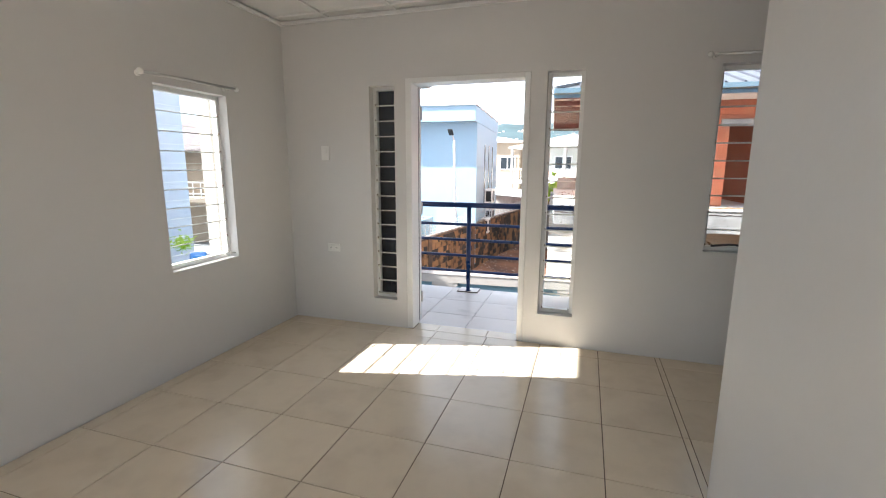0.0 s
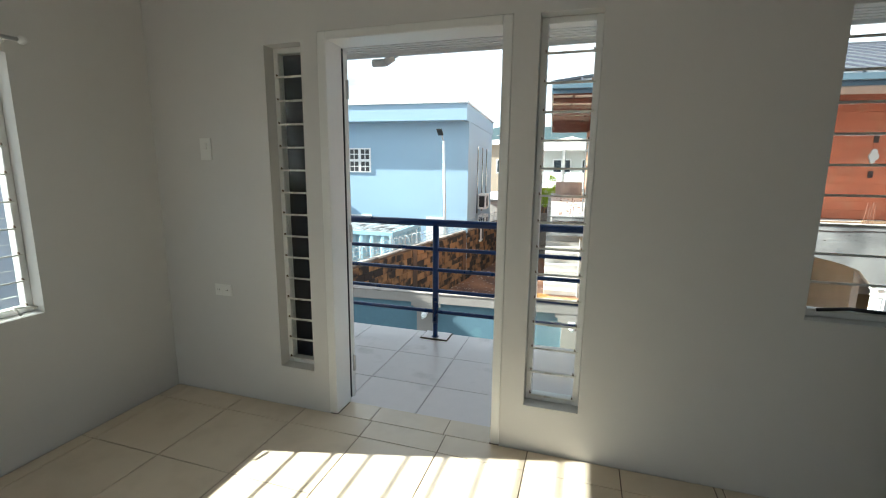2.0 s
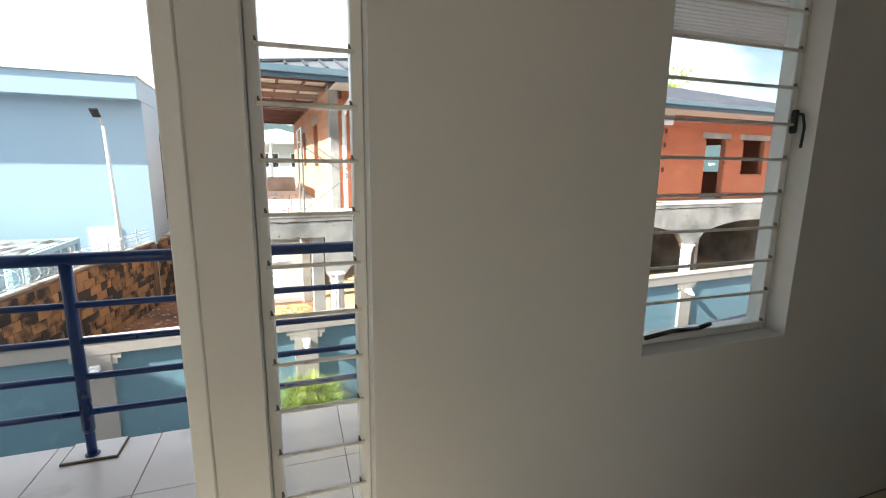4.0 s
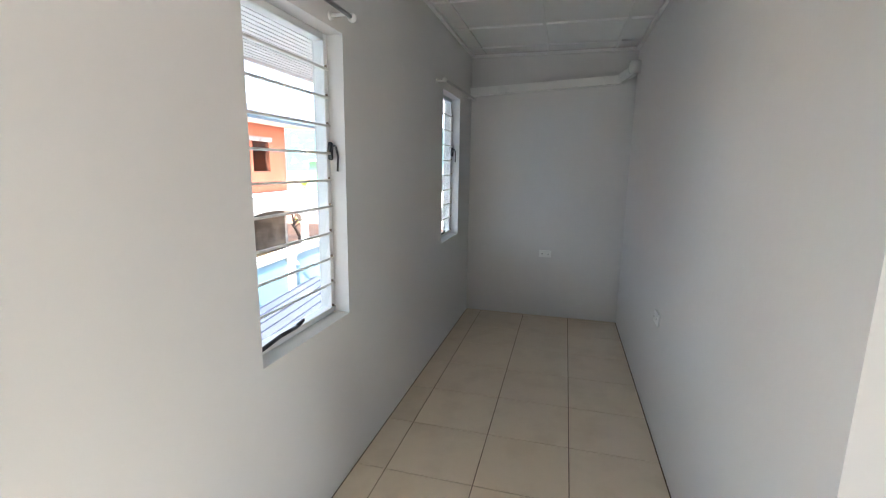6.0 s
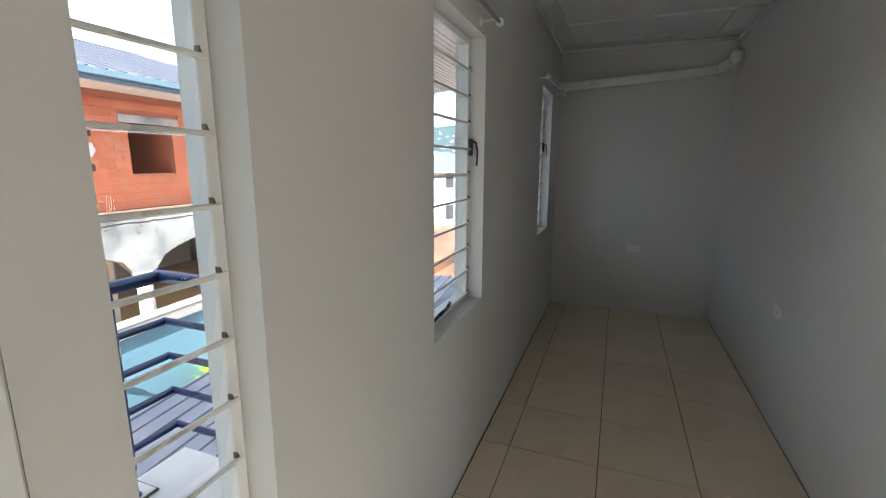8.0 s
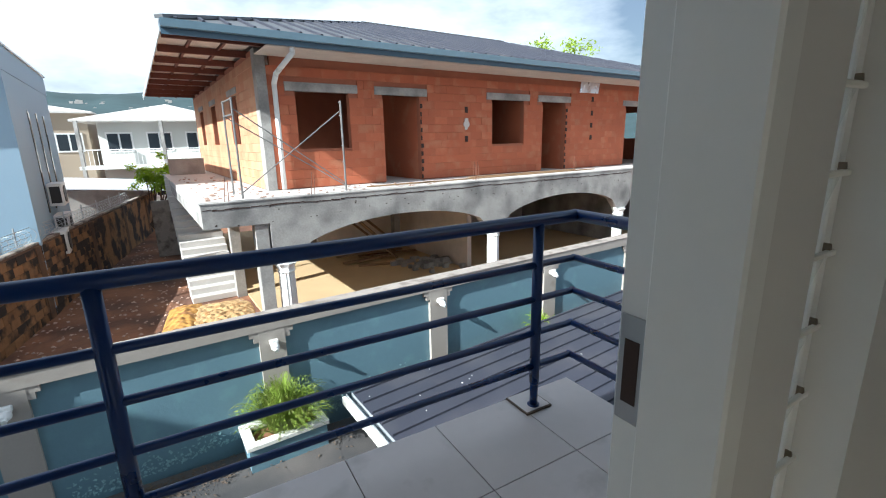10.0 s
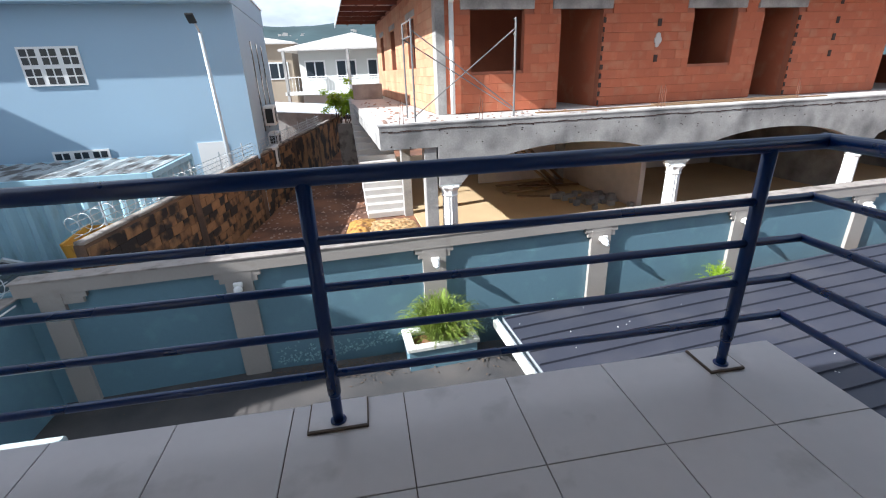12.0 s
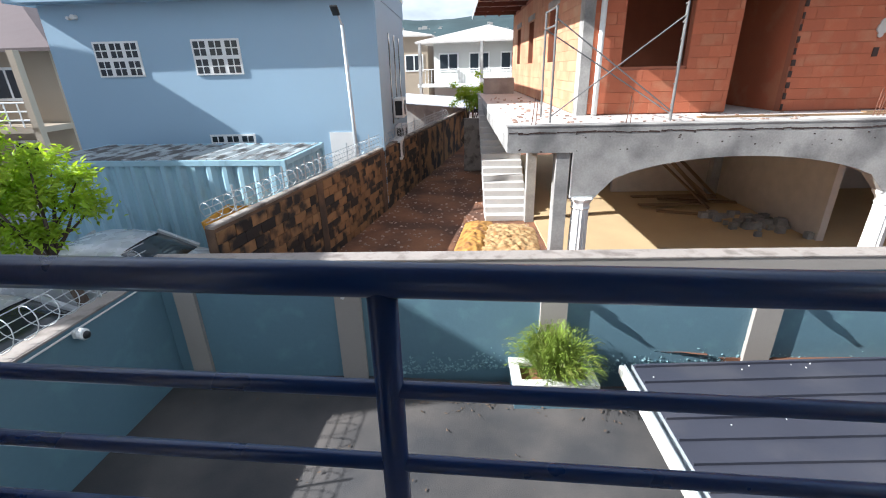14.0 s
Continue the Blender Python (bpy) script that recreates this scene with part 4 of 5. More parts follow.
beam(bm, hipA, hipB, 0.2, 0.08)
part("ridge_cap", bm, ROOFM, rf)
part("fascia", box(B(), EA, EV0 - 0.02, EZ - 0.24, EB, EV0, EZ - 0.035), BLUEFASCIA, rf, "blue fascia")
bm = B()
prism(bm, [(0, 0), (0.12, 0), (0.14, 0.12), (0.125, 0.12), (0.11, 0.015), (0.0, 0.015)], 0, EB - EA)
g = part("gutter", bm, mat("blue_grey_gutter", (0.22, 0.34, 0.42), 0.4, metal=0.1, var=0.08, bump=0.03), rf, "pale blue-grey gutter")
g.matrix_basis = Matrix.Translation((EA, EV0 - 0.022, EZ - 0.14)) @ Matrix.Rotation(radians(-90), 4, "Z")
g.matrix_basis = Matrix.Translation((EB, EV0 - 0.022, EZ - 0.14)) @ Matrix.Rotation(radians(90), 4, "Z") @ Matrix.Scale(-1, 4, (1, 0, 0)) @ Matrix.Rotation(0, 4, "Z")
part("side_fascia", box(B(), EA - 0.02, EV0, EZ - 0.2, EA, EV1, EZ - 0.035), GALV, rf, "pale side fascia")
for i in range(9):
    v = EV0 + 0.5 + i * 1.42
    bm = B()
    beam(bm, (EA + 0.03, v, EZ - 0.13), (UL + 0.1, v, EZ - 0.13), 0.06, 0.14)
    part("rafter", bm, RUSTWOOD, rf, "red-brown rafter")
bm = B()
for u in (EA + 0.55, EA + 1.15):
    beam(bm, (u, EV0 + 0.05, EZ - 0.07), (u, EV1, EZ - 0.07), 0.05, 0.06)
part("purlin", bm, RUSTWOOD, rf)
bm = B()
quad_slab(bm, [(EA + 0.02, EV0 + 0.02, EZ - 0.035), (UL, EV0 + 0.02, EZ - 0.035), (UL, EV1, EZ - 0.035), (EA + 0.02, EV1, EZ - 0.035)], 0.01)
part("eave_lining", bm, UNDER, rf, "pale board lining under the eave")
bm = B()
box(bm, UL, EV0 + 0.02, EZ - 0.26, EB, 0.0, EZ - 0.24)
part("front_soffit", bm, UNDER, rf)

dp = thing("rain_pipe", "white plastic rain pipe with a bent top on the unfinished house", "rain pipe", m=site_m)
bm = B()
pts = [(2.52, -0.98, 3.24), (2.52, -0.98, 3.08), (2.36, -0.25, 2.78), (2.34, -0.10, 2.6), (2.34, -0.10, 0.38)]
for p, q in zip(pts, pts[1:]):
    rod(bm, p, q, 0.055, 12)
part("pipe", bm, PLASTIC, dp, smooth=True)

# ---- building site: slab, arches, columns ----
slab_m = plot(SY)
sl = thing("concrete_storey", "raw concrete slab and arched beam on columns", "concrete storey", kind="structure", m=slab_m)
DEP = 13.0
bm = B()
box(bm, 0.60, 0.22, ST - 0.16, 19.6, DEP, ST)
part("slab", bm, CONCTOP, sl, "dusty concrete slab")
COLS = [1.93 + 5.25 * i for i in range(4)]
out = [(0.60, -0.05), (1.70, -0.06), (1.70, -0.80), (2.16, -0.80)]
for i in range(3):
    a, b = COLS[i] + 0.23, COLS[i + 1] - 0.23
    for k in range(1, 18):
        t = k / 18
        x = a + (b - a) * t
        out.append((x, -0.72 + 0.56 * math.sqrt(max(0, 1 - (2 * t - 1) ** 2)) ** 1.25))
    out += [(b, -0.80), (COLS[i + 1] + 0.23, -0.80)]
out += [(19.6, -0.05), (19.6, ST + 0.01), (0.60, ST + 0.01)]
bm = B()
prism(bm, out, 0.0, 0.22)
part("arched_beam", bm, CONC, sl, "board-marked grey arched beam")
bm = B()
box(bm, 0.58, -0.008, ST + 0.01, 19.6, 0.24, ST + 0.03)
part("slab_lip", bm, CONC, sl, "pale mortar lip on the slab edge")
bm = B()
box(bm, 0.60, 0.22, -0.05, 0.80, DEP, ST - 0.162)
part("side_beam", bm, CONC, sl)
bm = B()
u = 0.62
while u < 14:
    L = rng.uniform(0.05, 0.22)
    zc = ST - 0.085 + 0.022 * noise.noise(Vector((u * 1.7, 0, 0)))
    beam(bm, (u, -0.002, zc), (u + L, -0.002, zc + rng.uniform(-0.015, 0.015)), 0.006, rng.uniform(0.012, 0.03))
    u += L * rng.uniform(0.8, 1.12)
part("ragged_joint", bm, DARK, sl, "dark ragged joint under the slab edge", kind="stuff")
# Specks set on the beam face; the pits' shade is their colour.
bm = B()
for _ in range(90):
    u, z = rng.uniform(0.7, 15), rng.uniform(-0.05, 0.24)
    s_ = rng.uniform(0.008, 0.022)
    box(bm, u, -0.003, z, u + s_ * 1.5, 0.0, z + s_)
part("pit", bm, DARK, sl, "small near-black specks for the shade in pits", kind="stuff")
for x in COLS:
    c = thing("column", "white fluted plaster column with a leafy capital", "column", "columns under the arches", "structure", slab_m @ Matrix.Translation((x, 0.11, GN)))
    part("shaft", lathe(B(), [(0.20, 0), (0.20, 0.1), (0.165, 0.13), (0.15, 1.40), (0.15, 1.44)], 32, flute=0.09), WHITE, c, "fluted white shaft")
    part("capital", lathe(B(), [(0.15, 1.44), (0.18, 1.47), (0.16, 1.50), (0.17, 1.56), (0.23, 1.64), (0.21, 1.66)], 16, flute=0.12), WHITE, c, "white leafy capital")
    part("abacus", box(B(), -0.23, -0.10, 1.66, 0.23, 0.11, 1.698, 0.01), WHITE, c)
for x, y in ((1.55, 0.05), (1.62, 3.6), (7.1, 5.2)):
    solo("concrete_post", box(B(), -0.12, -0.12, 0, 0.12, 0.12, -GN - 0.055 if y < 1 else -GN + ST - 0.165, 0.01), CONC, "square raw concrete post under the slab", "post", "posts under the slab", "structure", slab_m @ Matrix.Translation((x, y + 0.1, GN)))
solo("ground_floor", box(B(), 1.75, 0.3, -3.4, 19, 12.9, GN + 0.06), DUSTFLOOR, "dusty ochre floor under the slab", "floor", kind="structure", m=slab_m)
gb = thing("ground_storey_wall", "rough rendered walls under the slab with dark openings", "wall", kind="structure", m=slab_m)
bm = B()
wall_panel(bm, 4.6, 19, GN + 0.06, ST - 0.17, 6.3, 6.45, [(8.2, 9.2, GN + 0.06, -0.5), (11.5, 13.0, -1.6, -0.5)])
part("rear_wall", bm, UNDER, gb, "rough ochre rendered wall")
part("cross_wall", box(B(), 7.7, 1.9, GN + 0.06, 7.85, 6.3, ST - 0.17), UNDER, gb)
# Near-black sheet standing in for the deep shade behind the openings.
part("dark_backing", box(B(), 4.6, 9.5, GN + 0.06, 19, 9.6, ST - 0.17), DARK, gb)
part("far_end_wall", box(B(), 14.2, 1.2, GN + 0.06, 14.35, 6.3, ST - 0.17), CONC, gb)
part("end_wall", box(B(), 18.8, 1.7, GN + 0.06, 19.0, 9.5, ST - 0.17), CONC, gb)

# stairs
st = thing("stairs", "rough concrete stairs rising beside the slab", "stairs", kind="structure", m=Matrix.Translation((0.22, 12.05, GN)) @ Matrix.Rotation(SKEW, 4, "Z"))
for i in range(18):
    part("step", box(B(), 0, i * 0.25, max(0, i * 0.158 - 0.3), 1.15, i * 0.25 + 0.255, (i + 1) * 0.158, 0.012), CONCTOP, st)
part("landing", box(B(), 0.3, 18 * 0.25 + 0.02, 2.66, 1.6, 18 * 0.25 + 1.6, 2.85), CONCTOP, st)
part("landing_wall", box(B(), 0.28, 6.3, 0, 1.4, 6.5, 3.42), CONC, st, "grey block wall behind the stairs")
part("low_wall", box(B(), -0.45, 6.32, 0, 0.275, 6.5, 2.0), COPING, st, "low grey block wall")

# scaffold
sc = thing("scaffold_frame", "grey metal scaffold frame with crossed braces on the slab", "scaffold", m=slab_m @ Matrix.Translation((0, 0, ST + 0.035)))
LEGS = [(1.35, 0.35), (3.35, 0.30), (1.35, 1.25), (3.40, 0.44)]
for x, y in LEGS:
    part("leg", rod(B(), (x, y, 0), (x, y, 1.78), 0.019, 8), STEEL, sc)
for p, q in (((1.35, 0.35, 0.1), (3.35, 0.30, 1.6)), ((1.35, 0.35, 1.6), (3.35, 0.30, 0.15)), ((1.35, 1.25, 1.5), (3.40, 0.44, 0.1))):
    part("brace", rod(B(), p, q, 0.011, 8), STEEL, sc)
for x, far in (((1.35, 1.24)), ((3.37, 0.44))):
    for z in (1.76, 1.5):
        part("ledger", rod(B(), (x, 0.33, z), (x, far, z), 0.015, 8), STEEL, sc)
    for k in range(5):
        part("rung", rod(B(), (x, 0.32, 0.25 + 0.33 * k), (x, 0.44, 0.25 + 0.33 * k), 0.009, 6), STEEL, sc)

for x, y in ((1.0, 0.12), (2.55, 0.12), (7.0, 0.7), (7.1, 0.7), (11.0, 0.8)):
    bm = B()
    rod(bm, (0, 0, -0.02), (0.05, 0.02, 0.45), 0.007, 6)
    rod(bm, (0.07, 0, -0.02), (0.09, 0.02, 0.38), 0.007, 6)
    solo("rebar", bm, RUST, "thin rusty reinforcing bars standing up from the slab", "rebar", "reinforcing bars", m=slab_m @ Matrix.Translation((x, y, ST + 0.01)))
bm = B()
for _ in range(70):
    x, y, s = rng.uniform(0.75, 6), rng.uniform(0.3, 1.6), rng.uniform(0.012, 0.04)
    if x > 2.4 and y < 0.2:
        continue
    box(bm, x, y, ST + 0.001, x + s * 1.5, y + s, ST + s * 0.6)
for _ in range(60):
    x, y, s = rng.uniform(0.75, 1.95), rng.uniform(0.3, 8), rng.uniform(0.015, 0.055)
    box(bm, x, y, ST + 0.001, x + s * 1.5, y + s, ST + s * 0.6)
solo("rubble", bm, RUBBLE, "small bits of broken clay block on the slab", "rubble", kind="stuff", m=slab_m)

for i in range(9):
    a = rng.uniform(-0.6, 0.6)
    L = rng.uniform(1.2, 2.4)
    bm = box(B(), -L / 2, -0.09, 0, L / 2, 0.09, 0.035, 0.003)
    up = 0.1 if i < 5 else 0.6
    mm = slab_m @ Matrix.Translation((6.1 + rng.uniform(-0.5, 0.7), 4.6 + rng.uniform(-0.7, 0.6), GN + 0.06 + (0.04 * i if i < 5 else 0.75))) @ Matrix.Rotation(a, 4, "Z") @ Matrix.Rotation(0 if i < 5 else radians(40), 4, "Y")
    solo("plank", bm, WOOD, "rough timber plank heaped under the slab", "plank", "heap of planks", m=mm)
bm = B()
for _ in range(60):
    x, y, s = 6.95 + rng.gauss(0, 0.4), 3.0 + rng.gauss(0, 0.35), rng.uniform(0.05, 0.16)
    box(bm, x, y, GN + 0.06, x + s * 1.4, y + s, GN + 0.06 + s * rng.uniform(0.5, 1.6))
solo("rubble", bm, CONC, "heap of broken blocks and stones on the floor", "rubble", kind="stuff", m=slab_m)

# ---- pale blue building ----
BY = 13.33
bb = thing("office_building", "two-storey pale blue rendered building with a deep parapet", "building", kind="structure", m=plot(BY))
BL, BR, BD = -11.3, -2.62, 6.2
part("body", box(B(), BL, 0, GS, BR, BD, 3.02), BBLUE, bb, "pale blue rendered walls")
part("parapet", box(B(), BL - 0.45, -0.47, 3.02, BR + 0.02, BD + 0.1, 3.58, 0.01), BBLUE, bb, "pale blue overhanging parapet")
part("parapet_cap", box(B(), BL - 0.50, -0.52, 3.58, BR + 0.06, BD + 0.15, 3.63), WHITE, bb)


def grid_window(parent, x0, x1, z0, z1, cols=3, rows=2):
    wn_ = part("window", box(B(), x0, -0.035, z0, x1, -0.002, z1), WHITE, parent, "white gridded window")
    cw, rh = (x1 - x0) / cols, (z1 - z0) / rows
    for i in range(cols):
        for j in range(rows):
            for a in range(2):
                for b_ in range(2):
                    px, pz = x0 + i * cw + 0.05 + a * (cw - 0.07) / 2, z0 + j * rh + 0.04 + b_ * (rh - 0.06) / 2
                    part("pane", box(B(), px, -0.040, pz, px + (cw - 0.07) / 2 - 0.035, -0.036, pz + (rh - 0.06) / 2 - 0.03), DARKGLASS, wn_)


grid_window(bb, -10.12, -8.90, 1.27, 2.14)
grid_window(bb, -7.49, -6.22, 1.27, 2.14)
grid_window(bb, -7.49, -6.22, -1.15, -0.28)
part("hatch", box(B(), -4.12, -0.03, -1.9, -3.45, -0.002, -0.28), WHITE, bb, "pale grey metal door")
for z0, y0, y1 in ((0.6, 2.0, 2.15), (0.6, 3.2, 3.35), (0.6, 4.4, 4.55)):
    part("slit_window", box(B(), BR + 0.001, y0, -0.3, BR + 0.02, y1, 2.3), DARKGLASS, bb)
bm = B()
rod(bm, (-10.35, -0.14, 2.72), (-10.35, 0, 2.72), 0.06, 10)
rod(bm, (-10.5, -0.12, 2.70), (-10.5, 0, 2.70), 0.04, 10)
part("flood_light", bm, WHITE, bb)
for v, z in ((2.2, -0.15), (2.25, -1.0), (1.2, -1.3)):
    ac = thing("air_conditioner", "white outdoor air conditioner unit on the pale side wall", "air conditioner", "air conditioners on the pale wall", m=plot(BY) @ Matrix.Translation((BR + 0.021, v, z)))
    part("casing", box(B(), 0.0, 0, 0, 0.32, 0.85, 0.6, 0.015), WHITE, ac)
    bm = B()
    bmesh.ops.create_cone(bm, cap_ends=True, segments=20, radius1=0.23, radius2=0.23, depth=0.02, matrix=Matrix.Translation((0.33, 0.34, 0.3)) @ Matrix.Rotation(radians(90), 4, "Y"))
    part("fan_grille", bm, BLACK, ac)
    part("side_grille", box(B(), 0.05, -0.012, 0.08, 0.27, -0.001, 0.52), BLACK, ac)

lp = thing("street_lamp", "pale metal lamp post with an angled flood light head", "street lamp", m=Matrix.Translation((-3.12, 12.3, GS)))
part("post", rod(B(), (0, 0, 0), (-0.12, 0, 5.35), 0.06, 10, 0.045), GALV, lp, "tapered grey post", True)
part("arm", rod(B(), (-0.12, 0, 5.3), (-0.16, -0.2, 5.6), 0.025, 8), GALV, lp)
hd = part("lamp_head", box(B(), -0.09, -0.14, -0.035, 0.09, 0.14, 0.02, 0.015), BLACK, lp, "dark flood light head")
hd.matrix_basis = Matrix.Translation((-0.18, -0.25, 5.62)) @ Matrix.Rotation(radians(-40), 4, "X")


# ---- container, skip, cars ----
def container():
    ct = thing("shipping_container", "faded light blue shipping container with a stained roof", "shipping container", m=Matrix.Translation((-10.05, 9.72, GS)) @ Matrix.Rotation(radians(0.5), 4, "Z"))
    L, W, Hc = 6.06, 2.44, 2.60
    bm = B()
    for y, sgn in ((0.05, 1), (W - 0.05, -1)):
        n = 66
        pv = None
        for i in range(n + 1):
            x = 0.1 + (L - 0.2) * i / n
            d = 0.038 * sgn * (1 if i % 4 in (1, 2) else -1)
            v = (bm.verts.new((x, y + d, 0.15)), bm.verts.new((x, y + d, Hc - 0.1)))
            if pv:
                bm.faces.new((pv[0], v[0], v[1], pv[1]))
            pv = v
    part("side_panel", bm, CONTAINER, ct, "corrugated light blue side")
    bm = B()
    for x, sgn in ((0.05, 1), (L - 0.05, -1)):
        n = 26
        pv = None
        for i in range(n + 1):
            y = 0.1 + (W - 0.2) * i / n
            d = 0.038 * sgn * (1 if i % 4 in (1, 2) else -1)
            v = (bm.verts.new((x + d, y, 0.15)), bm.verts.new((x + d, y, Hc - 0.1)))
            if pv:
                bm.faces.new((pv[0], v[0], v[1], pv[1]))
            pv = v
        part("end_panel", bm, CONTAINER, ct)
        bm = B()
    for x in (0, L - 0.12):
        for y in (0, W - 0.12):
            box(bm, x, y, 0, x + 0.12, y + 0.12, Hc, 0.01)
    for z in (0.02, Hc - 0.12):
        for y in (0, W - 0.09):
            box(bm, 0.12, y, z, L - 0.12, y + 0.09, z + 0.11)
        for x in (0, L - 0.09):
            box(bm, x, 0.12, z, x + 0.09, W - 0.12, z + 0.11)
    part("frame", bm, CONTAINER, ct, "blue steel frame")
    bm = B()
    n = 58
    pv = None
    for i in range(n + 1):
        x = 0.09 + (L - 0.18) * i / n
        z = Hc - 0.02 + (0.022 if i % 4 in (1, 2) else -0.022)
        v = (bm.verts.new((x, 0.09, z)), bm.verts.new((x, W - 0.09, z)))
        if pv:
            bm.faces.new((pv[0], v[0], v[1], pv[1]))
        pv = v
    part("roof_panel", bm, CONTTOP, ct, "stained corrugated roof")
    for y in (0.5, 0.95, 1.5, 1.95):
        part("lock_bar", rod(B(), (L + 0.02, y, 0.2), (L + 0.02, y, 2.4), 0.017, 8), GALV, ct)


container()

sk = thing("waste_skip", "yellow steel waste skip with a rusty inside", "waste skip", m=Matrix.Translation((-5.25, 8.45, GS)) @ Matrix.Rotation(radians(8), 4, "Z") @ Matrix.Diagonal((0.95, 0.9, 1.32, 1)))
bm = B()
prism(bm, [(0, 1.25), (0.25, 0.05), (1.35, 0.05), (1.6, 1.25), (1.55, 1.25), (1.32, 0.1), (0.28, 0.1), (0.05, 1.25)], 0, 1.4)
part("shell", bm, YELLOW, sk)
for y in (0.0, 1.37):
    bm = B()
    prism(bm, [(0.02, 1.22), (0.26, 0.08), (1.34, 0.08), (1.58, 1.22)], y, y + 0.03)
    part("end_plate", bm, YELLOW, sk)
part("load", box(B(), 0.12, 0.05, 0.5, 1.48, 1.35, 0.95), RUST, sk, "rusty brown load")


def loft(bm, rings, close=True):
    rows_ = [[bm.verts.new(p) for p in ring] for ring in rings]
    for a, b_ in zip(rows_, rows_[1:]):
        for k in range(len(a) - (0 if close else 1)):
            q = (k + 1) % len(a)
            bm.faces.new((a[k], a[q], b_[q], b_[k]))
    if close:
        bm.faces.new(rows_[0][::-1])
        bm.faces.new(rows_[-1])
    bmesh.ops.recalc_face_normals(bm, faces=bm.faces)
    return bm


def car(m, label):
    c = thing("car", label, "car", "parked cars", m=m)
    half = ((0.90, 0.0, 0.0), (1.0, 0.16, 0.0), (1.0, 0.0, -0.24), (0.965, 0.0, -0.08), (0.86, 0.0, -0.012), (0.45, 0.0, 0.012))
    rings = []
    for x, hw, zb, zt in ((-2.16, 0.60, 0.36, 0.60), (-2.08, 0.76, 0.26, 0.72), (-1.80, 0.83, 0.22, 0.83), (-1.05, 0.87, 0.20, 0.94), (0.0, 0.88, 0.20, 0.96), (1.0, 0.88, 0.20, 0.98), (1.65, 0.86, 0.22, 0.98), (2.02, 0.80, 0.28, 0.92), (2.14, 0.66, 0.42, 0.78)):
        pts = [(x, hw * a, zb + b_ if k < 2 else zt + z_) for k, (a, b_, z_) in enumerate(half)]
        rings.append(pts + [(x, -p[1], p[2]) for p in pts[::-1]])
    part("body", loft(B(), rings), SILVER, c, "silver bodywork", True)
    shell = ((-1.08, 0.80, 0.955), (-0.72, 0.75, 1.16), (-0.30, 0.70, 1.36), (0.10, 0.68, 1.425), (0.55, 0.67, 1.425), (1.0, 0.67, 1.36), (1.35, 0.70, 1.20), (1.72, 0.74, 0.98))
    rings = []
    for x, hw, zt in shell:
        low = 0.945
        pts = [(x, hw + 0.05 * (zt > 1.0), low), (x, hw, max(low, zt - 0.10)), (x, hw * 0.90, max(low, zt - 0.02)), (x, hw * 0.5, zt)]
        rings.append(pts + [(x, -p[1], p[2]) for p in pts[::-1]])
    part("cabin_glass", loft(B(), rings), DARKGLASS, c, "dark car windows", True)
    rings = []
    for x, hw, zt in ((-0.34, 0.66, 1.352), (-0.10, 0.665, 1.41), (0.10, 0.66, 1.438), (0.55, 0.65, 1.438), (0.98, 0.64, 1.378), (1.04, 0.63, 1.352)):
        pts = [(x, hw * 1.04, zt - 0.085), (x, hw * 0.93, zt - 0.018), (x, hw * 0.5, zt + 0.006), (x, 0.0, zt + 0.010)]
        rings.append(pts + [(x, -p[1], p[2]) for p in pts[-2::-1]])
    part("roof_panel", loft(B(), rings, False), SILVER, c, "silver roof", True)
    for s_ in (-1, 1):
        part("pillar", beam(B(), (-1.07, s_ * 0.80, 0.96), (-0.32, s_ * 0.69, 1.36), 0.05, 0.05), SILVER, c)
        part("pillar", beam(B(), (1.72, s_ * 0.75, 0.98), (1.0, s_ * 0.66, 1.36), 0.09, 0.05), SILVER, c)
        part("pillar", beam(B(), (0.25, s_ * 0.745, 0.96), (0.25, s_ * 0.69, 1.38), 0.05, 0.04), SILVER, c)
    for x in (-1.35, 1.3):
        for s_ in (-1, 1):
            w = part("wheel", rod(B(), (x, s_ * 0.70, 0.31), (x, s_ * 0.895, 0.31), 0.31, 20), TYRE, c, "black tyre")
            part("hub", rod(B(), (x, s_ * 0.895, 0.31), (x, s_ * 0.905, 0.31), 0.19, 14), GALV, w, "metal hub")
    for s_ in (-1, 1):
        part("headlight", box(B(), -2.13, s_ * 0.60 - 0.13, 0.62, -1.98, s_ * 0.60 + 0.13, 0.75, 0.02), WHITE, c)
        part("mirror", box(B(), -0.85, s_ * 0.95 - 0.08, 0.95, -0.72, s_ * 0.95 + 0.08, 1.08, 0.03), SILVER, c)


car(Matrix.Translation((-7.35, 7.95, GS + 0.02)) @ Matrix.Rotation(radians(6), 4, "Z"), "silver saloon car parked by the container")
car(Matrix.Translation((-7.4, 5.2, GS)) @ Matrix.Rotation(radians(5), 4, "Z"), "silver car parked under the small tree")


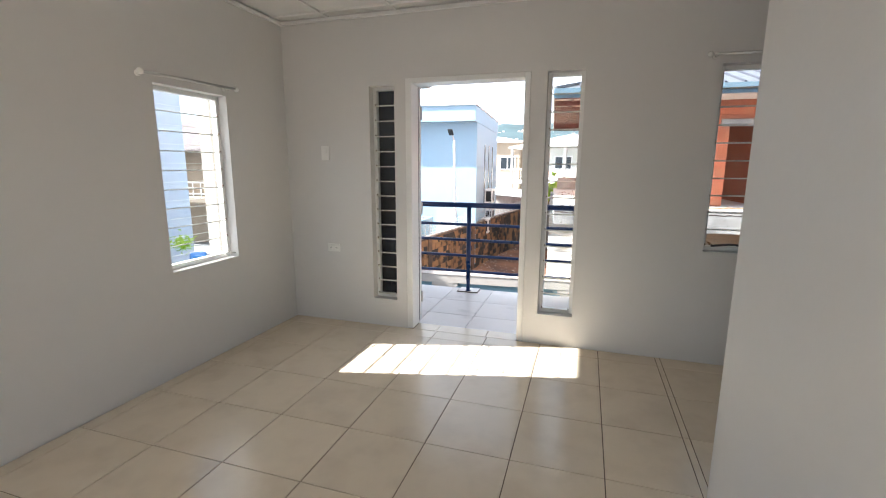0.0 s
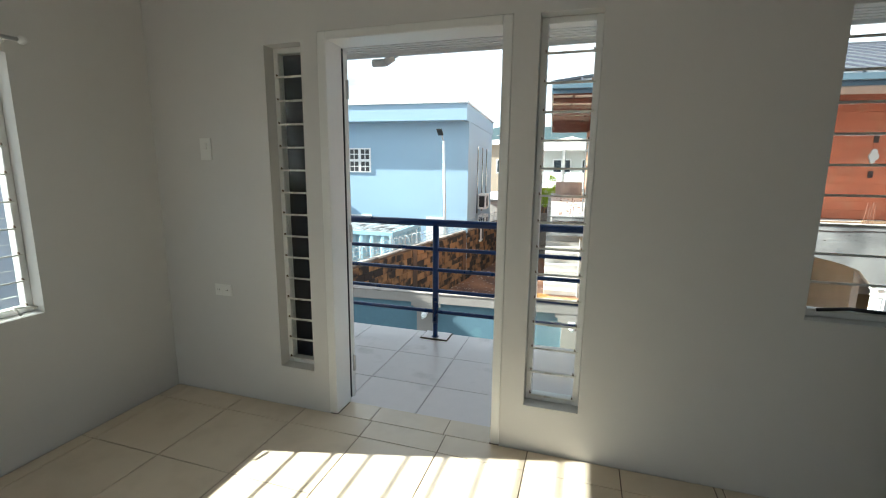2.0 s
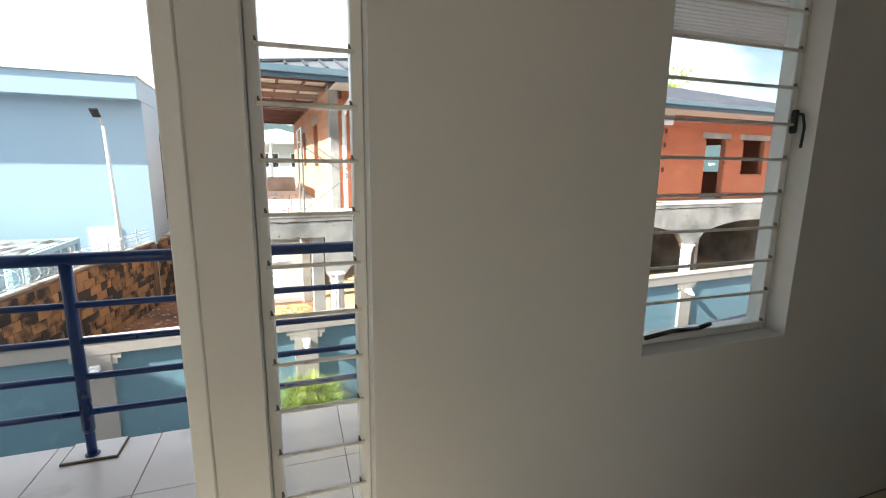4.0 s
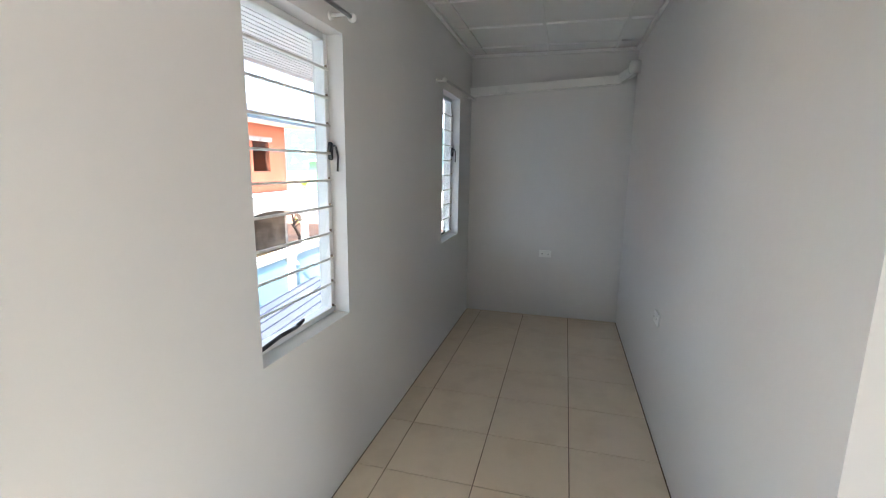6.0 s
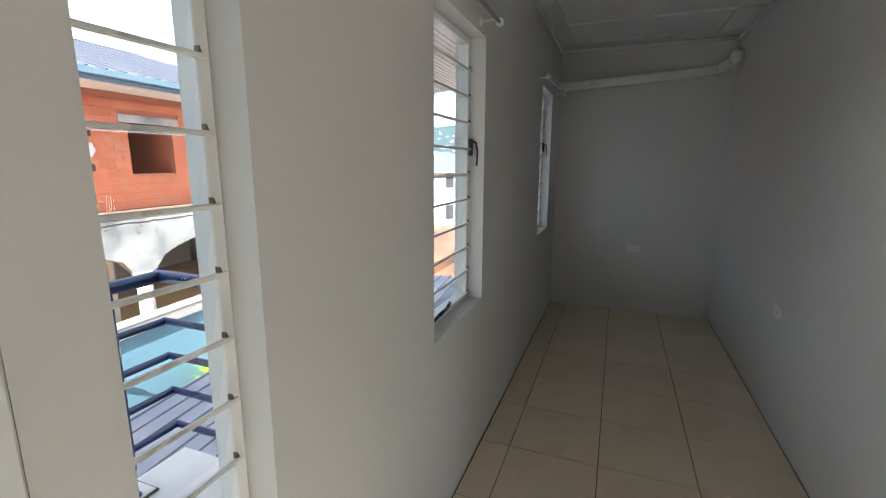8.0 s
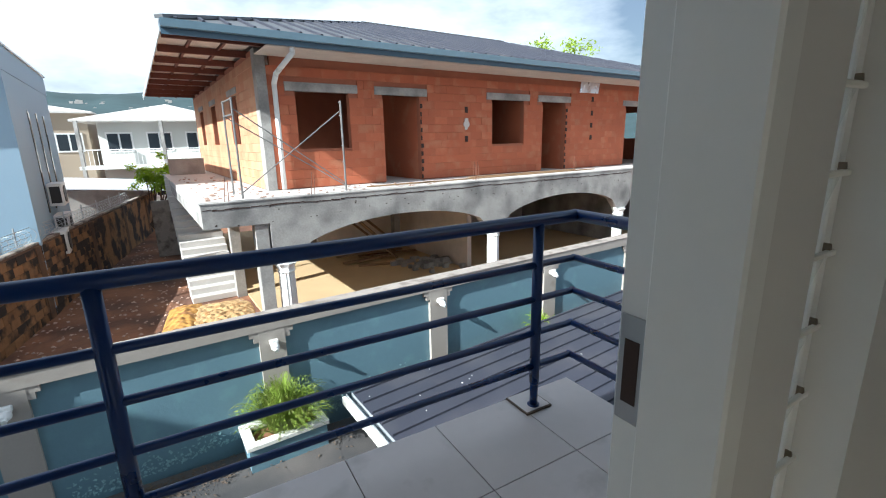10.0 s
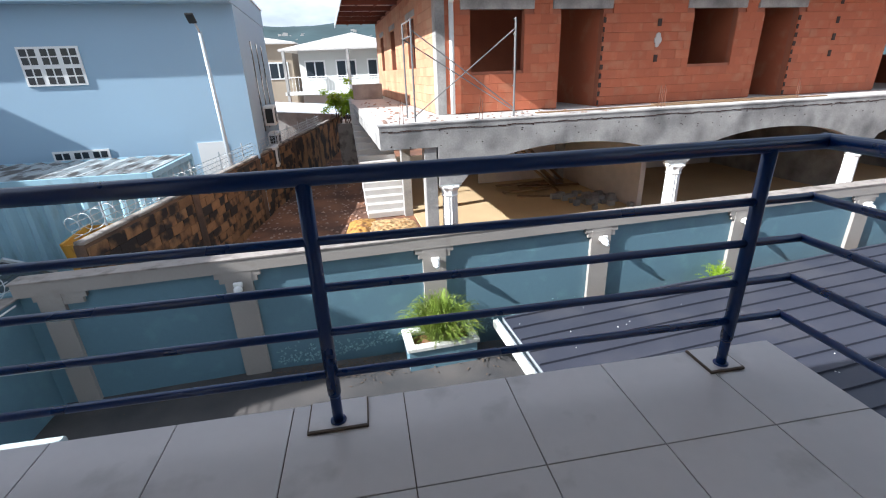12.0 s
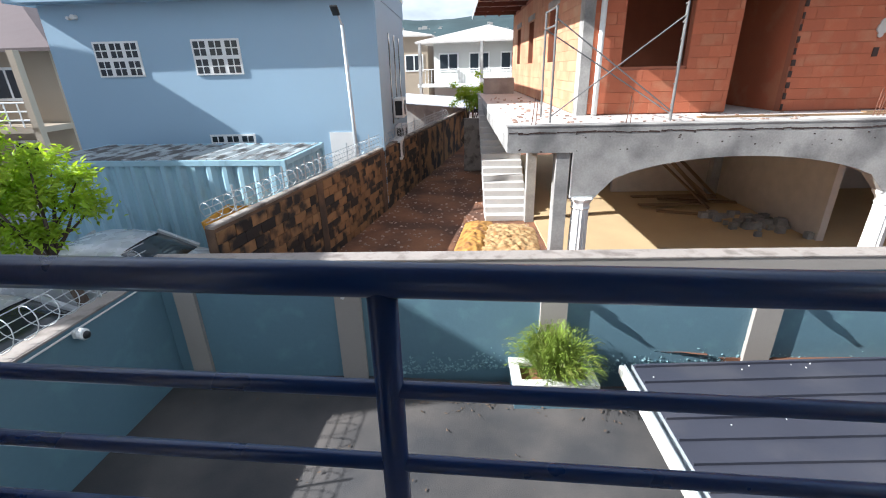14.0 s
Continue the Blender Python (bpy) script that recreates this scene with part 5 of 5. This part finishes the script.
def tree(m, seed, height, crown_c, crown_r, label, leaves=5200, ls=0.085):
    rg = random.Random(seed)
    t = thing("tree", label, "tree", m=m)
    bm = B()
    pts = [Vector((0, 0, 0)), Vector((-0.05, 0.02, height * 0.3)), Vector((-0.28, 0.05, height * 0.6)), Vector((-0.55, 0.1, height * 0.85))]
    rad = [0.11, 0.09, 0.075, 0.05]
    for i in range(3):
        rod(bm, pts[i], pts[i + 1], rad[i], 9, rad[i + 1])
    tips = []
    for k in range(9):
        a = k * 2.4
        q = Vector(crown_c) + Vector((crown_r * 0.6 * math.cos(a), crown_r * 0.6 * math.sin(a), rg.uniform(-0.3, 0.5) * crown_r))
        s = pts[2].lerp(pts[3], rg.random())
        mid = s.lerp(q, 0.5) + Vector((0, 0, -0.08))
        rod(bm, s, mid, 0.035, 6, 0.024)
        rod(bm, mid, q, 0.024, 6, 0.010)
        tips.append(q)
    part("trunk", bm, BARK, t, "leaning brown trunk", True)
    bm = B()
    cl = [Vector(crown_c) + Vector((rg.gauss(0, 0.5), rg.gauss(0, 0.5), rg.gauss(0, 0.36))) * crown_r for _ in range(30)] + tips
    for _ in range(leaves):
        c = rg.choice(cl)
        p = c + Vector((rg.gauss(0, 0.105), rg.gauss(0, 0.105), rg.gauss(0, 0.08))) * crown_r
        e = Euler((rg.uniform(-0.9, 0.9), rg.uniform(-0.9, 0.9), rg.uniform(0, 6.3))).to_matrix()
        s = ls * rg.uniform(0.6, 1.2)
        bm.faces.new([bm.verts.new(p + e @ Vector(v)) for v in ((0, 0, 0), (s * 0.5, s * 0.22, 0.01), (s * 1.15, 0, -0.01), (s * 0.5, -s * 0.22, 0.01))])
    part("crown", bm, LEAF, t, "fresh green leafy crown")


tree(Matrix.Translation((-5.75, 6.2, GS)), 3, 2.5, (-0.75, 0.35, 2.70), 1.15, "small street tree with bright green leaves", 6500, 0.13)
tree(Matrix.Translation((-0.3, 19.6, GN)), 8, 1.2, (0.0, 0.0, 2.7), 0.75, "leafy green shrub behind the block wall", 2600, 0.13)
tree(Matrix.Translation((3.2, 34.0, GN)), 9, 4.0, (0.2, 0.0, 5.0), 1.9, "tall green tree behind the unfinished house", 1800, 0.22)
tree(Matrix.Translation((21.5, 12.4, GN)), 12, 1.2, (0.2, 0.0, 1.9), 0.9, "leafy green bush beside the unfinished house", 1800, 0.15)
tree(Matrix.Translation((22, 22.0, GN)), 10, 6.0, (0.2, 0.0, 8.4), 2.4, "tall green tree rising over the roof", 2000, 0.26)


# ---- other buildings ----
def house(name, label, m, w, d, h, wall_mat, roof_mat, pitch=0.3, over=0.7, floors=2, windows=3):
    ho = thing(name, label, "house", kind="structure", m=m)
    part("walls", box(B(), 0, 0, 0, w, d, h), wall_mat, ho)
    bm = B()
    a, b_, c, e = -over, w + over, -over, d + over
    hh = min(b_ - a, e - c) / 2
    r1, r2 = (a + hh, (c + e) / 2, h + hh * pitch), (b_ - hh, (c + e) / 2, h + hh * pitch)
    if (b_ - a) < (e - c):
        r1, r2 = ((a + b_) / 2, c + hh, h + hh * pitch), ((a + b_) / 2, e - hh, h + hh * pitch)
        quad_slab(bm, [(a, e, h), (a, c, h), r1, r2], 0.12)
        quad_slab(bm, [(b_, c, h), (b_, e, h), r2, r1], 0.12)
        quad_slab(bm, [(a, c, h), (b_, c, h), r1], 0.12)
        quad_slab(bm, [(b_, e, h), (a, e, h), r2], 0.12)
    else:
        quad_slab(bm, [(a, c, h), (b_, c, h), r2, r1], 0.12)
        quad_slab(bm, [(b_, e, h), (a, e, h), r1, r2], 0.12)
        quad_slab(bm, [(a, e, h), (a, c, h), r1], 0.12)
        quad_slab(bm, [(b_, c, h), (b_, e, h), r2], 0.12)
    bmesh.ops.recalc_face_normals(bm, faces=bm.faces)
    part("roof", bm, roof_mat, ho)
    fh = h / floors
    for f in range(floors):
        for i in range(windows):
            x = w * (i + 0.5) / windows
            wd = part("window", box(B(), x - 0.7, -0.05, f * fh + 0.9, x + 0.7, 0.0, f * fh + 2.1), WHITE, ho, "white window frame")
            for s in (-1, 1):
                part("pane", box(B(), x + s * 0.33 - 0.28, -0.06, f * fh + 1.0, x + s * 0.33 + 0.28, -0.051, f * fh + 2.0), DARKGLASS, wd)
    return ho


wh = house("white_house", "white two-storey house with a pale hipped roof and a long balcony", Matrix.Translation((-3.6, 34.0, -2.65)) @ Matrix.Rotation(radians(-10), 4, "Z"), 6.4, 9, 5.6, mat("weathered_white_render", (0.58, 0.585, 0.55), 0.7, var=0.06, scale=0.6, bump=0.1), CONCTOP, 0.28, 1.0)
bm = B()
box(bm, -0.8, -1.3, 2.75, 6.8, 0, 2.95)
part("balcony_slab", bm, WHITE, wh, "white balcony slab")
bm = B()
for i in range(34):
    rod(bm, (-0.7 + i * 0.22, -1.22, 2.95), (-0.7 + i * 0.22, -1.22, 3.85), 0.015, 5)
rod(bm, (-0.75, -1.22, 3.87), (6.75, -1.22, 3.87), 0.03, 6)
part("balustrade", bm, WHITE, wh)
bm = B()
for x in (-0.6, 3.6, 6.6):
    box(bm, x - 0.09, -1.3, 0, x + 0.09, -1.12, 5.5)
part("pillar", bm, CONC, wh)
house("beige_house", "beige apartment house with balconies behind the pale building", Matrix.Translation((-8.6, 37, -3.2)), 4.2, 9, 6.8, BEIGE, CONCTOP, 0.2, 0.4, 2, 2)
hb = house("beige_house", "large beige house with a brown hipped roof and white balcony rails", Matrix.Translation((-27.5, 16.5, -3.1)) @ Matrix.Rotation(radians(4), 4, "Z"), 11.5, 12, 5.4, BEIGE, BROWNROOF, 0.42, 0.9)
bm = B()
box(bm, 11.5, 1.0, 2.5, 12.8, 9.0, 2.7)
for z in (2.95, 3.2, 3.45):
    rod(bm, (12.75, 1.0, z), (12.75, 9.0, z), 0.03, 6)
for i in range(9):
    rod(bm, (12.75, 1.0 + i, 2.7), (12.75, 1.0 + i, 3.47), 0.03, 6)
part("balcony", bm, WHITE, hb, "white railed balcony")
part("porch_slab", box(B(), 3.0, -1.6, 2.55, 11.6, -0.06, 2.75), BEIGE, hb)
bm = B()
for z in (3.0, 3.3, 3.6):
    rod(bm, (3.0, -1.55, z), (11.6, -1.55, z), 0.03, 6)
for i in range(18):
    rod(bm, (3.05 + 0.5 * i, -1.55, 2.75), (3.05 + 0.5 * i, -1.55, 3.6), 0.025, 6)
part("railing", bm, WHITE, hb, "white metal railing")
for x in (3.1, 7.3, 11.5):
    part("pillar", box(B(), x - 0.12, -1.6, 0.0, x + 0.12, -1.36, 5.3), BEIGE, hb)
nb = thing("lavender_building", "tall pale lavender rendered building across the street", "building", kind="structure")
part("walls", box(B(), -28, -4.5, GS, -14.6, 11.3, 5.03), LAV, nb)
# Unseen block added to cast the diagonal shadow on the teal wall.
part("stair_tower", box(B(), -17, 1.7, 5.30, -14.6, 3.2, 7.86), LAV, nb, "unseen lavender block added to shade the teal boundary wall")
part("parapet", box(B(), -28.1, -4.6, 5.03, -14.6, 11.32, 5.28), WHITE, nb)
solo("tank", lathe(B(), [(0.28, 0), (0.30, 0.05), (0.30, 0.75), (0.27, 0.85)], 18), mat("blue_plastic", (0.03, 0.22, 0.62), 0.4), "bright blue plastic barrel by the street", "barrel", m=Matrix.Translation((-12.6, 9.6, GS + 0.3)))
solo("sheet_roof", prism(B(), [(-4.8, -0.15), (0.0, -0.55), (0.0, -0.50), (-4.8, -0.10)], 22.8, 29.5), TARP, "white sheet roof beyond the block wall", "roof", kind="structure", m=Matrix.Rotation(radians(0), 4, "Z"))
solo("shed_wall", box(B(), -4.5, 24.8, GS, -1.3, 28.3, -0.47), CONC, "grey shed under the white sheet roof", "shed", kind="structure")
gw = house("green_house", "bright green building beyond the unfinished house", Matrix.Translation((44, 24, -3.2)) @ Matrix.Rotation(radians(-50), 4, "Z"), 12, 9, 5.2, GREENW, TARP, 0.2, 0.6)
house("white_house", "white house with a grey roof beyond the unfinished house", Matrix.Translation((27, 13, -3.2)) @ Matrix.Rotation(radians(-60), 4, "Z"), 8, 8, 4.2, WHITE, ROOFM, 0.3, 0.6)


# ---- hills ----
def hill_ring():
    bm = B()
    rows, cols = 16, 200
    g = []
    for j in range(rows + 1):
        r = 330 + j * 30
        row = []
        for i in range(cols + 1):
            a = radians(-110 + 220 * i / cols)
            prof = 0.5 + 0.5 * noise.noise(Vector((a * 2.3 + 4.0, 1.7, 0)))
            hgt = (38 + 62 * prof) * min(1, j / (rows * 0.75)) ** 0.9
            hgt += 5 * noise.noise(Vector((a * 20, j * 0.6, 0))) * (j > 0)
            row.append(bm.verts.new((math.sin(a) * r, math.cos(a) * r, -4 + hgt)))
        g.append(row)
    for j in range(rows):
        for i in range(cols):
            bm.faces.new((g[j][i], g[j][i + 1], g[j + 1][i + 1], g[j + 1][i]))
    bmesh.ops.recalc_face_normals(bm, faces=bm.faces)
    return bm


solo("backdrop", hill_ring(), HILL, "far wooded hills dotted with houses", "hills", kind="structure", smooth=True)
bm = B()
for _ in range(650):
    a, j = radians(rng.uniform(-60, 75)), rng.uniform(0.5, 9)
    r = 330 + j * 30
    prof = 0.5 + 0.5 * noise.noise(Vector((a * 2.3 + 4.0, 1.7, 0)))
    z = -4 + (38 + 62 * prof) * min(1, j / 12) ** 0.9
    x, y, s = math.sin(a) * r, math.cos(a) * r, rng.uniform(1.0, 2.6)
    box(bm, x, y, z - 4, x + s * 1.6, y + s, z + s * 0.75)
solo("far_houses", bm, FARH, "tiny pale houses scattered over the hills", "houses", kind="stuff")

# ---- small pieces, laid last ----
def tiles(parent, x_lines, y_lines, region, z0, z1, material, gap=0.0042, bev=0.0015):
    cache = {}
    for x0, x1 in zip(x_lines, x_lines[1:]):
        for y0, y1 in zip(y_lines, y_lines[1:]):
            for rx0, ry0, rx1, ry1 in region:
                a, b_, c, d = max(x0, rx0), min(x1, rx1), max(y0, ry0), min(y1, ry1)
                if b_ - a < 0.012 or d - c < 0.012:
                    continue
                w, h = round(b_ - a - gap, 3), round(d - c - gap, 3)
                if (w, h) not in cache:
                    bm = B()
                    box(bm, -w / 2, -h / 2, z0, w / 2, h / 2, z1, bev)
                    me = bpy.data.meshes.new("tile")
                    bm.to_mesh(me)
                    bm.free()
                    me.materials.append(material)
                    cache[(w, h)] = me
                again("tile", cache[(w, h)], parent, ((a + b_) / 2, (c + d) / 2, 0))


P = 0.4415
tiles(floor, [-0.245 + P * i for i in range(-4, 15)], [-0.165 - 0.455 * i for i in range(12, 3, -1)] + [-1.54, -1.075, -0.62, -0.165, 0.29],
      [(-1.222, ROOM_BACK, 1.927, -0.006), (1.927, -1.539, 5.562, -0.006)], -0.0055, 0.0, TILE)
tiles(floor, [-0.245, 0.182, 0.622, 1.064], [-0.006, 0.15], [(-0.026, -0.006, 0.881, 0.149)], -0.0055, 0.0, TILE)
PB = 0.465
tiles(balcony, [0.393 + PB * i for i in range(-6, 5)], [1.003 - PB * 2, 1.003 - PB, 1.003, 1.52], [(-2.02, 0.153, 2.22, 1.50)], -0.027, -0.020, BTILE, 0.004)


def blocks(parent, u0, u1, z0, z1, bw, bh, holes, material, name, near_limit, place, depth=0.03, gap=0.008, jitter=0.0, seed=1):
    rg = random.Random(seed)
    cache, cells = {}, []
    rows = int((z1 - z0) / bh)
    for r in range(rows):
        z = z0 + r * bh
        off = (r % 2) * bw / 2
        k = int((u1 - u0) / bw) + 2
        for i in range(-1, k):
            a, b_ = max(u0, u0 + i * bw + off), min(u1, u0 + (i + 1) * bw + off)
            segs = [(a, b_)]
            for h in holes:
                if z + bh * 0.6 > h[2] and z + bh * 0.4 < h[3]:
                    ns = []
                    for p, q in segs:
                        if q <= h[0] or p >= h[1]:
                            ns.append((p, q))
                        else:
                            if p < h[0]:
                                ns.append((p, h[0]))
                            if q > h[1]:
                                ns.append((h[1], q))
                    segs = ns
            for p, q in segs:
                if q - p > 0.05:
                    cells.append((p, q, z))
    cells.sort(key=lambda c: c[0])
    rest = B()
    for idx, (p, q, z) in enumerate(cells):
        w = round(q - p - gap, 2)
        push = rg.uniform(-jitter, jitter) if jitter else 0
        if idx < near_limit:
            if w not in cache:
                bm = B()
                box(bm, -w / 2, -depth, gap / 2, w / 2, 0, bh - gap / 2, min(0.004, gap / 2))
                me = bpy.data.meshes.new(name)
                bm.to_mesh(me)
                bm.free()
                me.materials.append(material)
                cache[w] = me
            ob = new(name, cache[w])
            ob.parent = parent
            ob.matrix_basis = place((p + q) / 2, push, z)
        else:
            m = place((p + q) / 2, push, z)
            bm2 = rest
            cs = [m @ Vector((sx * w / 2, -depth if sy < 0 else 0, gap / 2 if sz < 0 else bh - gap / 2)) for sz in (-1, 1) for sx, sy in ((-1, -1), (1, -1), (1, 1), (-1, 1))]
            vs = [bm2.verts.new(c) for c in cs]
            for f in ((3, 2, 1, 0), (4, 5, 6, 7), (0, 1, 5, 4), (1, 2, 6, 5), (3, 0, 4, 7)):
                bm2.faces.new([vs[i] for i in f])
    if len(rest.verts):
        part(name + "_rows", rest, material, parent, kind="stuff")
    else:
        rest.free()


blocks(site, UL + 0.202, UR, ST + 0.02, 3.17, 0.40, 0.2, [(a - 0.0, b_, z0, z1) for a, b_, z0, z1 in FRONT] + [(a - 0.22, b_ + 0.22, z1, z1 + 0.19) for a, b_, z0, z1 in FRONT],
       BLOCK, "clay_block", 300, lambda u, d, z: Matrix.Translation((u, 0.029 + d, z)), 0.032, 0.004, 0.0015, 5)
# Side blocks use the paler copy that carries sunlight in its colour.
SIDE_ROT = Matrix.Rotation(radians(-90), 4, "Z")
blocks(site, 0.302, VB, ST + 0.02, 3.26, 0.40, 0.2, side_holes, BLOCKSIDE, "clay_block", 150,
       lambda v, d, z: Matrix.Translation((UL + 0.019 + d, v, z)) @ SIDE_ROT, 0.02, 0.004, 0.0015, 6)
blocks(old, 0.0, old_len, OLD_TOP - 0.09 - 11 * 0.19, OLD_TOP - 0.085, 0.40, 0.19, [], OLD, "block", 300,
       lambda u, d, z: Matrix.Translation((u, -0.004 + d, z)), 0.03, 0.009, 0.004, 7)
